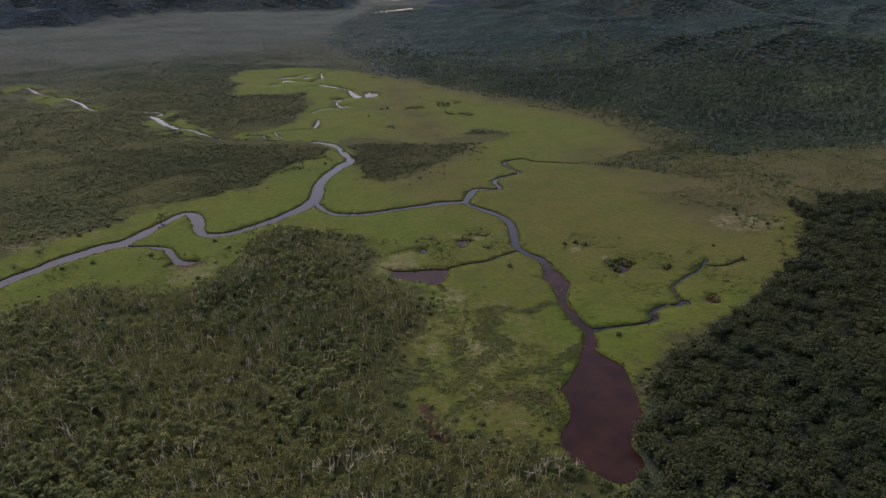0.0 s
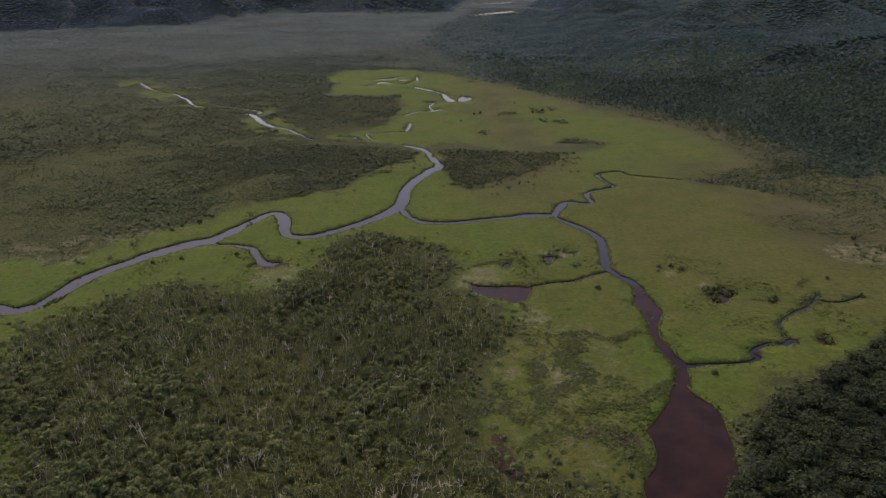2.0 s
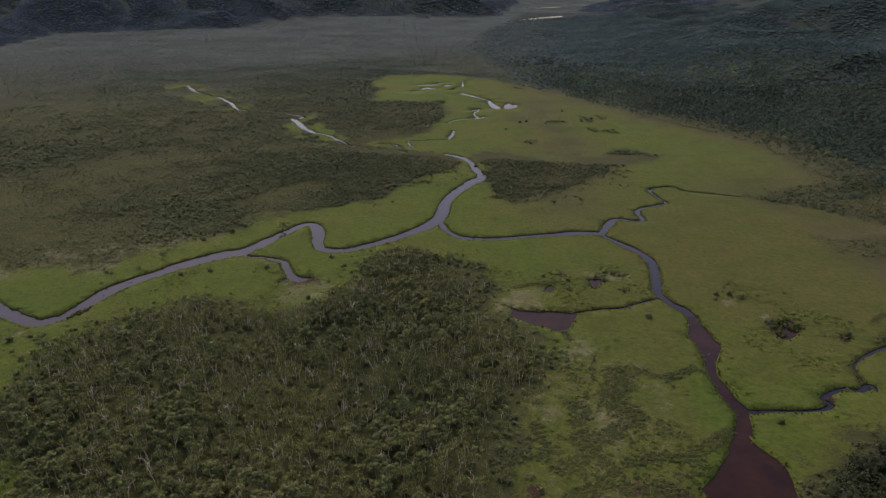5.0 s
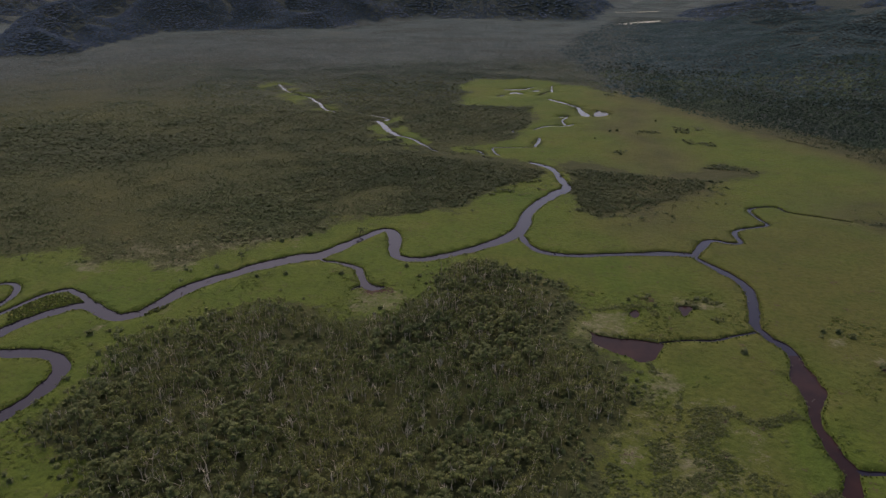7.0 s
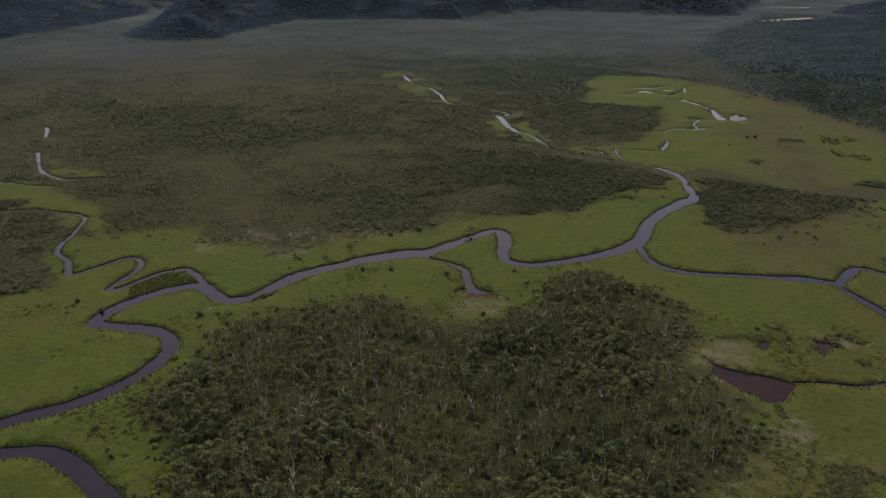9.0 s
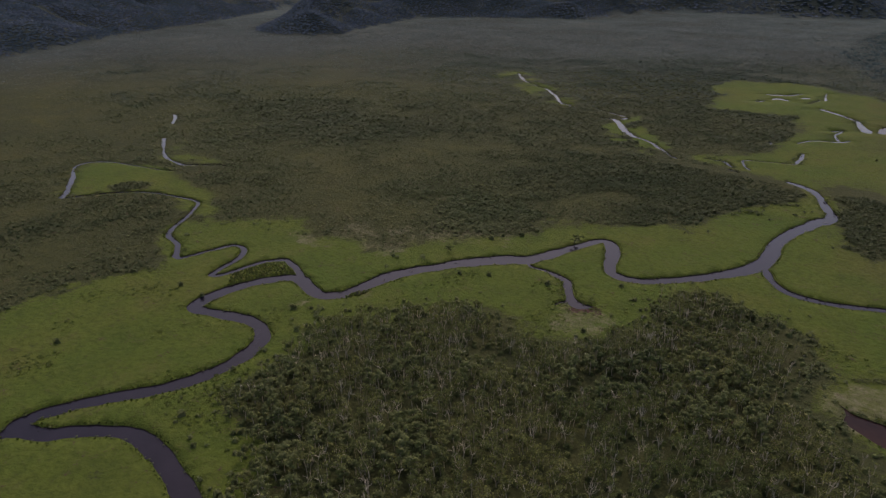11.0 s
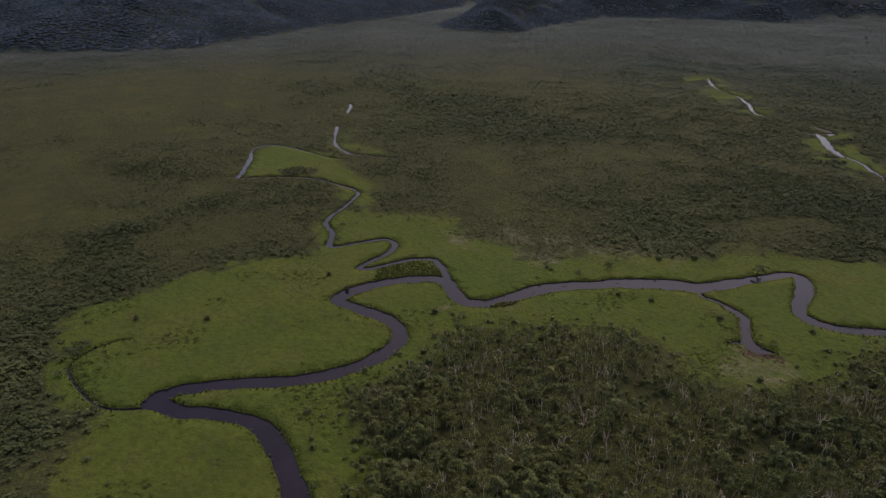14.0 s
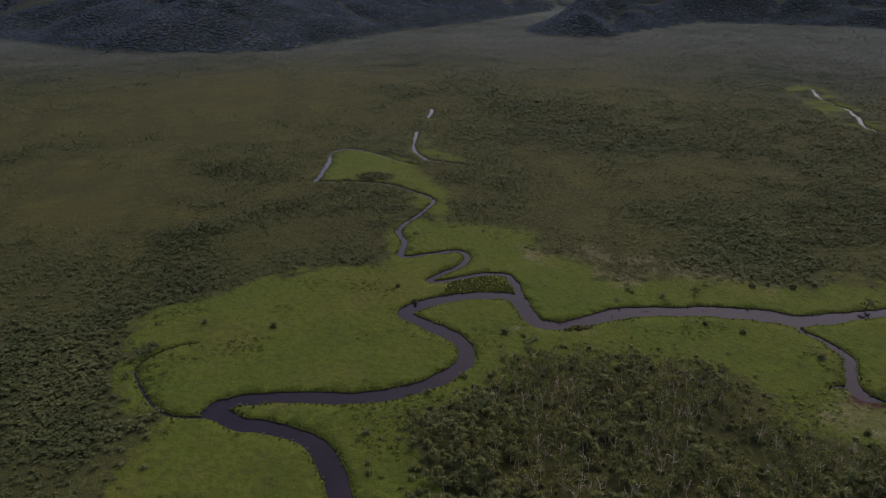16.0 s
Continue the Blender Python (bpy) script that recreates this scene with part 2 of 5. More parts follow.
def edge_distance(x, y, poly):
    p = np.asarray(poly, float)
    best = np.full(len(x), 1e9)
    for (ax, ay), (bx, by) in zip(p, np.roll(p, -1, 0)):
        dx, dy = bx - ax, by - ay
        u = np.clip(((x - ax) * dx + (y - ay) * dy) / max(dx * dx + dy * dy, 1e-9), 0, 1)
        best = np.minimum(best, np.hypot(x - ax - u * dx, y - ay - u * dy))
    return best


def spline(points, step):
    """A smooth curve through the points, resampled."""
    p = np.asarray(points, float)
    p = np.vstack([2 * p[0] - p[1], p, 2 * p[-1] - p[-2]])
    out = []
    for k in range(1, len(p) - 2):
        n = max(2, int(np.hypot(*(p[k + 1] - p[k])[:2]) / step))
        for s in np.arange(n) / n:
            out.append(0.5 * (2 * p[k] + (p[k + 1] - p[k - 1]) * s + (2 * p[k - 1] - 5 * p[k] + 4 * p[k + 1] - p[k + 2]) * s * s
                              + (3 * p[k] - p[k - 1] - 3 * p[k + 1] + p[k + 2]) * s ** 3))
    return np.array(out + [p[-2]])


# ---- the plan: watercourses (centre line, width at the start, at the end) ----
RIVER_LOW = [(-112, 112), (-126, 122), (-140, 126), (-157, 129), (-167, 128), (-174, 124), (-179, 119), (-185, 113), (-193, 110), (-194, 116), (-192, 121), (-188, 130),
             (-180, 143), (-176, 154), (-175, 166), (-178, 178), (-184, 184), (-190, 186), (-199, 184), (-208, 181), (-216, 179),
             (-219, 185), (-219, 194), (-217, 205), (-211, 216), (-206, 219), (-197, 216), (-188, 215), (-182, 222), (-181, 228)]
MEANDER = [(-377, 204), (-363, 228), (-349, 239), (-332, 244), (-320, 246), (-313, 243), (-302, 230), (-293, 217), (-286, 211),
           (-274, 208), (-262, 200), (-259, 204), (-257, 214), (-254, 223), (-247, 223), (-241, 216), (-238, 205), (-235, 199),
           (-232, 203), (-231, 214), (-229, 222), (-224, 227), (-216, 225), (-207, 221)]
COURSES = [
    ("river", RIVER_LOW, 5.2, 6.2), ("river", MEANDER, 1.8, 3.2),
    ("creek", [(33, 368), (31, 375), (30.3, 382), (34, 388), (46, 398), (43, 406), (39, 418), (42, 425), (53, 430), (58, 423), (73, 420), (87, 417)], 2.6, 1.0),
    ("creek", [(1, 260), (10, 265), (19, 268), (25, 273), (33, 279)], 1.0, 1.6),
    ("creek", [(-431, 236), (-433, 246), (-425, 254), (-405, 260), (-385, 265), (-377, 269)], 2.0, 0.8),
    ("creek", [(-383, 280), (-372, 289), (-360, 297)], 2.0, 0.8),
    ("creek", [(-190, 108), (-195, 100), (-202, 96), (-215, 94), (-224, 94), (-229, 98), (-232, 107), (-231, 113)], 1.0, 0.5),
]
# the same with a width at every point: neck, brooks, far pools
SPANS = [
    ("river", [(-182.5, 221, 5.6), (-181, 232, 6.6), (-180, 243, 7.4), (-176, 253.5, 7.6), (-172, 260, 7.4), (-166.5, 270, 7.6), (-160.5, 277.5, 8.5), (-153.5, 285.8, 8.9), (-147, 291.3, 8.9), (-143, 300, 7.4), (-140.3, 308, 6.4),
               (-137.8, 315.5, 5.2), (-136, 322, 5), (-133.3, 328.8, 5), (-129.6, 330.5, 6), (-125, 326, 6), (-120.8, 317, 6), (-118, 309, 5.2), (-114.5, 302.3, 4.9), (-109, 299.8, 5.6), (-104, 300.7, 5.5), (-99.5, 303, 5.3),
               (-95, 307, 5.6), (-88, 315, 6), (-84, 320.5, 6), (-80, 326, 6.2), (-76, 332, 7), (-72, 339.5, 7.4), (-70, 346, 8.4), (-69.2, 354, 7.8), (-70, 366, 7), (-70.5, 380, 6.4), (-69.5, 392, 6.7), (-67.5, 401, 7.1),
               (-64.5, 411, 7.4), (-61, 421, 7.8), (-59, 428.5, 5.5), (-63, 440, 5), (-68, 451, 4.4), (-72.5, 462, 4.4), (-78, 470, 4.8), (-85, 474.5, 4.2), (-92, 478, 2.8)]),
    ("creek", [(-149, 290, 1.2), (-145, 288, 1.4), (-141, 286.4, 2.0), (-137, 286.8, 2.3), (-132, 286.2, 2.5), (-128, 285, 3.4), (-124, 283.6, 3.6), (-120, 278.2, 3.2), (-116.3, 273, 3.2), (-113.2, 269.5, 4.4), (-109.5, 268.4, 5.0), (-107, 269.8, 2.6), (-105.6, 271, 0.8)]),
    ("creek", [(-114, 269, 2.2), (-116, 267, 2.3), (-117, 265.5, 1.1), (-117.2, 263, 0.8)]),
    ("river", [(-69, 346, 4.0), (-66, 342, 4.0), (-62, 335, 3.4), (-57, 330, 3.8), (-51, 327, 4.0), (-43, 327, 3.9), (-36, 329, 3.9), (-29, 332, 3.9), (-19, 336, 4.2), (-9, 340, 4.8), (1, 344, 5.4), (8, 345, 5.8), (13, 345.5, 5.4)]),
    ("river", [(12, 344, 2.6), (13, 350, 3.4), (15, 358, 4.2), (17.5, 365, 4.6), (21, 367.6, 4.0), (26, 366.4, 3.1), (31, 367, 2.6), (33, 368.8, 1.6)]),
    ("river", [(11.5, 345, 3), (14, 340.5, 2.8), (18, 336, 3.6), (23.6, 330, 4.2), (28, 325, 4.1), (31.4, 318.5, 4.0), (33.2, 309, 4.2), (33.3, 299, 4.3), (33, 291, 4.2), (33, 284, 3.2), (35.4, 278.6, 3.0), (37.2, 275.2, 3.4), (40.4, 272.0, 4.0), (42.7, 268.4, 3.1), (43.8, 263.7, 4.1)]),
    ("tannin_pond", [(43.2, 266, 3.2), (43.8, 263.2, 4.1), (44.4, 254.7, 7), (45.7, 248.5, 8), (46.2, 243.1, 6.7), (45.6, 235, 3.8), (45.2, 227.4, 2.7), (46.7, 220.1, 3.7), (48.5, 214, 4), (50.4, 209.3, 4.3), (50.0, 203, 4.0), (49.3, 197, 4.6)]),
    ("creek", [(52.3, 208.6, 2.2), (54.3, 209.1, 1.7), (60.5, 210.7, 1.4), (66.8, 211.8, 1.4), (73.4, 214.1, 1.6), (76.7, 217.0, 2.2), (74.9, 219.6, 2), (79.4, 224.3, 1.8), (83.7, 226.9, 1.6), (87.4, 226.4, 2), (89.9, 229.1, 2.6), (91.9, 230.0, 2), (92.1, 226.8, 0.8)]),
    ("creek", [(90.0, 231.4, 0.8), (89.6, 236.2, 0.8), (89.9, 240.6, 0.8), (93.6, 246.1, 1.0), (97.7, 250.2, 1.3), (101.9, 253.9, 1.5), (105.4, 256.6, 1.4), (109.0, 262.2, 1.1), (113.6, 269.2, 0.9)]),
    ("creek", [(110.6, 262.2, 1.4), (114.0, 261.5, 1.1), (118.9, 262.0, 1), (123.6, 264.8, 1), (128.6, 268.3, 0.7)]),
    ("creek", [(-427, 714, 2.5), (-414, 699, 3.2), (-404, 687, 4), (-397, 679, 2.8), (-388, 671, 2.1)]),
    ("creek", [(-388, 671, 1), (-375, 664, 1), (-366, 655, 1), (-359, 653, 1.6), (-349, 647, 3.1), (-337, 633, 3.1), (-328, 625, 3.4), (-314, 606, 3.2), (-305, 596, 3.4), (-298, 594, 2.4), (-289, 588, 1.2)]),
    ("creek", [(-273, 597, 1), (-260, 590, 1.1), (-250, 585, 1.2), (-242, 582, 1.7), (-235, 578, 1.2), (-237, 571, 5.8)]),
    ("creek", [(-253, 565, 1.7), (-246, 566, 2.2), (-240, 565, 3.9), (-230, 553, 4.7), (-222, 541, 5.5), (-212, 529, 5.2), (-205, 523, 3.8), (-196, 519, 2.4), (-187, 513, 2.4), (-179, 504, 2.8), (-172, 498, 2.1), (-165, 490, 2.2), (-159, 486, 1.5)]),
    ("creek", [(-146, 498, 1), (-139, 498, 1.2), (-134, 498, 1.6), (-129, 492, 2), (-125, 488, 1)]),
    ("creek", [(-126, 483, 1.2), (-123, 481, 1.7), (-119, 480, 1)]),
    ("creek", [(-118, 512, 1.2), (-122, 511, 1.5), (-125, 508, 1.6), (-123, 501, 1.2), (-119, 493, 1.7), (-115, 489, 1.1)]),
    ("creek", [(-118, 512, 1), (-108, 516, 1), (-98, 520, 1.2), (-98, 526, 2.4), (-98, 536, 2.4), (-100, 550, 1.7)]),
    ("creek", [(-110, 576, 1.2), (-108, 583, 1.7), (-105, 589, 2.1), (-102, 593, 2), (-99, 595, 1.6), (-94, 596, 1), (-89, 598, 3), (-85, 603, 2), (-83, 607, 1.2)]),
    ("creek", [(-89, 601, 1.8), (-93, 612, 2.1), (-95, 620, 1.7), (-94, 628, 2.2), (-93, 636, 1.1)]),
    ("creek", [(-100, 631, 2), (-96, 634, 1.8), (-92, 639, 1.2)]),
    ("creek", [(-126, 717, 1.2), (-122, 713, 4.1), (-118, 709, 3.8), (-112, 704, 3.5), (-104, 696, 3), (-97, 688, 2.8), (-91, 681, 3.4), (-87, 667, 4.9), (-83, 656, 6.9), (-79, 646, 7.4), (-77, 642, 4.7)]),
    ("creek", [(-180, 758, 3.1), (-175, 758, 3.9), (-167, 762, 4.7), (-160, 767, 3.6), (-157, 776, 2.2), (-154, 782, 1.7)]),
    ("creek", [(-168, 733, 1.2), (-166, 741, 6.2), (-162, 740, 6.5), (-155, 737, 2.1)]),
    ("creek", [(-150, 758, 2.4), (-147, 760, 6), (-143, 762, 2.4)]),
    ("creek", [(-178, 716, 2.2), (-174, 719, 3.8), (-172, 724, 1.8)]),
    ("creek", [(-138, 733, 1), (-136, 745, 1), (-133, 757, 1.1), (-130, 759, 2.7), (-134, 779, 1.6), (-137, 800, 1)]),
    ("creek", [(-126, 569, 1.8), (-123, 562, 1.2)]),
    ("creek", [(-377, 204, 2.7), (-384, 210, 2.8), (-392, 215, 3), (-401, 220, 3.1), (-411, 226, 2.6), (-422, 231, 1.7), (-430, 236, 1.5)]),
    ("creek", [(-454, 308, 2.8), (-440, 299, 3), (-427, 292, 1.5), (-419, 287, 1.8), (-408, 282, 2.4), (-397, 280, 1.8), (-387, 279, 2.8), (-382, 280, 1.9)]),
    ("creek", [(-490, 336, 2.2), (-499, 343, 2.9), (-512, 352, 2.7), (-520, 355, 2.6)]),
]
PONDS = [
    ("pool", [(-164, 1735), (-122, 1814), (-78, 1879), (-76, 1837), (-112, 1766), (-146, 1717)]),
    ("pool", [(99.3, 230.3), (101.4, 235.0), (105.2, 235.9), (104.6, 231.5), (104.1, 228.9), (100.9, 227.6)]),
    ("pool", [(71.1, 265.7), (75.6, 269.8), (78.5, 268.6), (80.2, 263.8), (76.1, 257.1), (72.0, 254.4), (70.1, 258.3)]),
    ("pool", [(91.8, 259.6), (94.1, 261.6), (95.2, 259.6), (92.8, 257.0)]),
    ("pool", [(-11.2, 279.0), (-8.6, 282.9), (-7.0, 279.7), (-7.8, 276.8), (-9.6, 276.5)]),
    ("pool", [(6.1, 290.7), (9.0, 292.4), (12.1, 291.7), (10.6, 287.3), (9.0, 282.4), (7.3, 285.0)]),
    ("pool", [(-215, 2180), (-150, 2235), (-100, 2275), (-104, 2250), (-160, 2200), (-205, 2165)]),
    ("pool", [(-72.6, 645.1), (-73.2, 664.7), (-71.0, 671.1), (-67.6, 665.4), (-64.8, 667.1), (-60.8, 659.3), (-62.3, 651.1), (-68.3, 645.1)]),
    ("tannin_pond", [(48.2, 203), (46.5, 197.2), (43.5, 188.5), (40.5, 182.5), (37.7, 177.4), (34.7, 173.0), (35.9, 170.1), (36.4, 163.2), (35.8, 158.0), (32.2, 153.5), (31.4, 148.3),
                     (32.4, 143.5), (37.0, 137.3), (42.8, 132.2), (46.8, 134.1), (50.5, 138.2), (51.0, 142.4), (49.3, 146.9), (52.4, 152.8), (55.7, 156.5), (55.8, 161.6), (57.3, 168.4),
                     (57.0, 177.2), (56.6, 186.1), (52.1, 191.8), (50.4, 197.1), (51.0, 203)]),
    ("pool", [(-24.8, 261.6), (-20.5, 258.8), (-16.0, 258.6), (-5.1, 259.9), (2.5, 259.6), (1.4, 254.0), (0.6, 250.3), (-0.8, 246.9), (-4.4, 244.9), (-7.7, 246.7), (-14.1, 248.8),
              (-19.7, 251.6), (-21.3, 253.7), (-21.2, 257.2)]),
    ("river", [(-193.2, 106.0), (-196.7, 110.1), (-196.0, 116.1), (-193.5, 119.4), (-191.6, 116.5), (-190.8, 113.7), (-186.9, 114.6), (-186.8, 110.9), (-189.3, 107.5)]),
]

# ---- the plan: land cover ----
SOUTH_EDGE = [(-150, 60), (-125, 110), (-132, 136), (-145, 145), (-163, 152), (-168, 177), (-177, 199), (-170, 212), (-154, 231), (-143, 245), (-130, 244),
              (-122, 236), (-105, 238), (-97, 248), (-90, 267), (-92, 296), (-79, 308), (-50, 302), (-36, 283), (-35, 250), (-14, 246), (-4, 226),
              (-6, 210), (-16, 197), (-16, 174), (-11, 160), (11, 151), (26, 147), (37, 140), (45, 131)]
EAST_EDGE = [(46, 128), (49, 146), (57, 163), (69, 182), (96, 210), (115, 227), (136, 251), (160, 280), (176, 308), (179, 332), (172, 352), (160, 372),
             (125, 400), (88, 418), (110, 437), (141, 455), (143, 491), (122, 548), (87, 595), (36, 649), (-24, 714), (-63, 770)]
NORTH_EDGE = [(-152, 837), (-222, 819), (-236, 766), (-205, 708), (-205, 658), (-134, 670), (-121, 601), (-118, 540), (-157, 495), (-131, 488), (-92, 480),
              (-72, 468), (-71, 443), (-96, 408), (-112, 372), (-136, 354), (-165, 336), (-167, 318), (-189, 284), (-198, 257), (-220, 263)]
WEST_EDGE = [(-236, 254), (-257, 265), (-274, 242), (-284, 229), (-298, 222), (-270, 202), (-258, 193), (-270, 172), (-276, 145), (-267, 118), (-263, 101),
             (-235, 92), (-214, 91), (-193, 94), (-187, 100), (-165, 70)]
MARSH = SOUTH_EDGE + EAST_EDGE + NORTH_EDGE + WEST_EDGE
MEADOWS = [
    [(-376, 206), (-433, 239), (-426, 257), (-395, 266), (-380, 268), (-345, 262), (-322, 262), (-300, 252), (-284, 229), (-320, 240), (-349, 235)],
    [(-442, 303), (-400, 280), (-372, 282), (-358, 300), (-378, 296), (-410, 292)],
    [(-449, 711), (-419, 734), (-366, 672), (-345, 661), (-288, 588), (-324, 590), (-402, 659)],
    [(-242, 542), (-241, 591), (-218, 551), (-156, 484), (-191, 486), (-223, 507)],
]
SHRUB_ISLAND = [(-70, 482), (-64, 491), (-48, 490), (-31, 479), (-11, 471), (7, 490), (23, 513), (39, 513), (56, 508), (60, 498), (40, 480), (27, 463), (14, 429), (1, 415), (-8, 391), (-26, 376), (-36, 385), (-45, 402), (-52, 418), (-51, 433), (-51, 451), (-62, 468)]
WOOD = SOUTH_EDGE[1:] + [(52, 108), (-20, 98), (-90, 92)]
HILLS_WEST = [(-1900, -900), (-1303, 38), (-1038, 162), (-961, 288), (-958, 390), (-993, 438), (-1035, 517), (-1123, 638), (-1180, 761), (-1225, 874),
              (-1480, 1300), (-1750, 1750), (-2300, 2500), (-4600, 2900), (-4600, -900)]
SPUR = [(-1067, 846), (-1012, 807), (-945, 797), (-887, 822), (-869, 874), (-900, 934), (-945, 1070), (-988, 1200), (-890, 1300), (-836, 1338), (-708, 1396),
        (-707, 1562), (-660, 1722), (-506, 1775), (-339, 1737), (-228, 1807), (-230, 1980), (-260, 4600), (-2300, 4600), (-2000, 2400), (-1620, 1700), (-1330, 1220), (-1150, 960)]
HILLS_EAST = [(330, -300), (300, 200), (310, 400), (235, 510), (170, 610), (90, 730), (0, 880), (-40, 1120), (-60, 1370), (-55, 1700), (-45, 2100), (200, 4600), (4600, 4600), (4600, -300)]
FEN = [(106, 410), (120, 379), (139, 396), (150, 416), (174, 434), (204, 447), (236, 451), (269, 456), (309, 463), (318, 420), (290, 372), (243, 356), (205, 354), (194, 340), (172, 314), (154, 290), (132, 287), (115, 313), (100, 351)]
SCRUB_FIELD = [(-14, 197), (-5, 222), (13, 224), (23, 230), (34, 224), (40, 205), (38, 180), (32, 155), (11, 151), (-11, 160), (-16, 174)]
# thin and thick heath: x, y, width, depth
OPEN_HEATH = [(-300, 185, 40, 40), (-345, 165, 45, 35), (-399, 111, 40, 36), (-721, 196, 80, 90), (-891, 450, 120, 90), (-666, 589, 110, 125), (-344, 425, 55, 41), (-544, 593, 130, 80), (-271, 429, 46, 63), (-297, 308, 45, 52), (-142, 361, 18, 9)]
# open grassy moor with hardly a shrub
GRASS_MOOR = [(-560, 130, 150, 120), (-430, 90, 70, 60), (-700, 330, 130, 110), (-640, 230, 130, 90), (-850, 640, 90, 70)]
THICK_HEATH = [(-330, 128, 22, 18), (-232, 78, 34, 30), (-255, 92, 30, 22), (-387, 440, 63, 39), (-205, 337, 45, 31), (-424, 410, 73, 68), (-145, 392, 55, 38), (-209, 310, 37, 21),
               (-146, 599, 40, 62), (-294, 799, 80, 140), (-403, 436, 57, 51), (-35, 455, 40, 40), (-205, 625, 60, 75), (-250, 700, 60, 60), (-187, 366, 26, 34), (-150, 425, 45, 16)]
# lines of dense scrub on the boggy ground, each with its half width
SCRUB_BANDS = [
    ([(12.4, 221.9), (20.6, 225.6), (30.3, 222.5), (40.0, 229.7)], 1.3),
    ([(17.4, 221.2), (14.4, 209.2), (16.6, 204.0), (19.9, 197.5)], 3.2),
    ([(17.1, 195.5), (11.6, 189.1), (4.6, 187.2), (8.0, 182.0), (1.4, 174.2)], 1.9),
    ([(-7.4, 189.1), (-4.0, 183.8), (-1.3, 180.5), (-5.4, 177.2), (1.4, 172.2)], 1.3),
    ([(18.0, 179.5), (26.7, 183.3), (33.5, 184.6), (39.4, 190.7), (44.8, 197.6)], 1.7),
    ([(25.3, 168.6), (28.0, 165.0), (30.7, 161.6)], 3.4),
    ([(11.1, 169.7), (6.3, 165.8), (1.6, 161.1)], 1.6),
    ([(-10.5, 177.2), (-15.2, 173.9), (-12.3, 168.7)], 1.8),
    ([(2.7, 202.6), (5.5, 199.4), (3.7, 194.2)], 2),
    ([(11.3, 179.4), (14.5, 174.1), (15.8, 168.9)], 1.6),
    ([(9.3, 232.5), (7.9, 224.5), (8.3, 219.0), (7.1, 211.8), (5.9, 206.5), (5.4, 200.1)], 0.45),
    ([(-7.8, 191.8), (-8.8, 183.1), (-7.9, 175.4)], 0.5),
    ([(-22.4, 277.7), (-18.0, 281.3), (-12.1, 282.9), (-8.8, 286.0), (-4.0, 284.9), (-1.4, 280.1)], 1.1),
    ([(6.1, 286.0), (6.1, 291.9), (10.2, 292.6), (13.7, 291.4), (10.7, 296.3), (12.1, 297.8)], 0.7),
    ([(18.9, 284.1), (20.3, 284.9), (21.6, 283.4)], 0.8),
    ([(-25.2, 262), (-20.5, 259.6), (-10, 260.2), (0, 260.6)], 0.5),
    ([(-2.0, 245.5), (-0.5, 242.5), (0.5, 240)], 0.9),
    ([(107, 274), (110, 279), (112, 281)], 0.9),
]
# reeds standing in shallow water
REED_SHALLOWS = [[(70.1, 256), (71.1, 265.7), (75.6, 269.8), (80.2, 263.8), (76.1, 257.1), (72.0, 254.4)], [(91, 257.5), (94.1, 262), (95.6, 259.6), (92.5, 256)],
                 [(99.3, 229), (101, 235.5), (105.5, 236.2), (104.1, 228.4)]]
REED_BAR = [(-180.9, 218.7), (-180.7, 223.0), (-177.9, 229.6), (-176.2, 227.8), (-177.4, 222.7)]
ISLET = [(-230, 205), (-228, 219), (-222, 224), (-214, 222), (-208, 219.5), (-213, 216), (-219, 205), (-221, 196)]
STRAW_SPOTS = [(-178, 224, 2.0), (-187, 210.5, 2.5), (-110, 259, 9), (-117, 262, 6), (-104, 264, 5), (-31, 261, 5), (-33, 268, 4), (-29, 274, 4), (143, 314, 11), (-4, 232, 8), (-22, 270, 6), (10, 195, 6), (72, 268, 4), (60, 285, 5), (8, 290, 5)]
STRAW_WASH = [(-199, 283, 9), (-187, 291, 9), (-180, 307, 9), (-236, 249, 9), (-219, 271, 9), (-211, 256, 8), (-199, 259, 7)]
PEAT_SPOTS = [(74, 262, 3.5), (-3, 166, 2.4), (-7, 167, 2.4), (-10, 169, 2.4), (-10, 166, 2.4), (-6, 163, 2.4), (-2, 162, 1.5), (4, 163, 1.5), (7, 162, 1.5), (-4, 159, 1.5), (-7, 156, 1.5), (-11, 154, 1.5), (15, 173, 1.5), (17, 170, 1.5), (18, 166, 1.5), (20, 163, 1.5), (22, 159, 1.5), (21, 173, 1.5), (27, 174, 1.5), (33, 176, 1.5), (-5, 290, 3), (104, 226, 1.5), (84, 224, 3), (-112, 268, 5), (31, 173, 2.6), (26, 174, 2.2), (21, 175, 1.6)]
SHRUB_SPOTS = [(-4, 621, 8), (18, 620, 8), (11, 571, 8), (23, 569, 8), (-36, 519, 8), (-70, 752, 8), (74, 263, 6), (93, 260, 4), (-9, 289, 6), (10, 293, 4), 
               (150, 318, 9), (165, 300, 9), (52, 288, 5), (-20, 600, 14), (5, 610, 10), (104, 262, 4), (-228, 96, 7)]


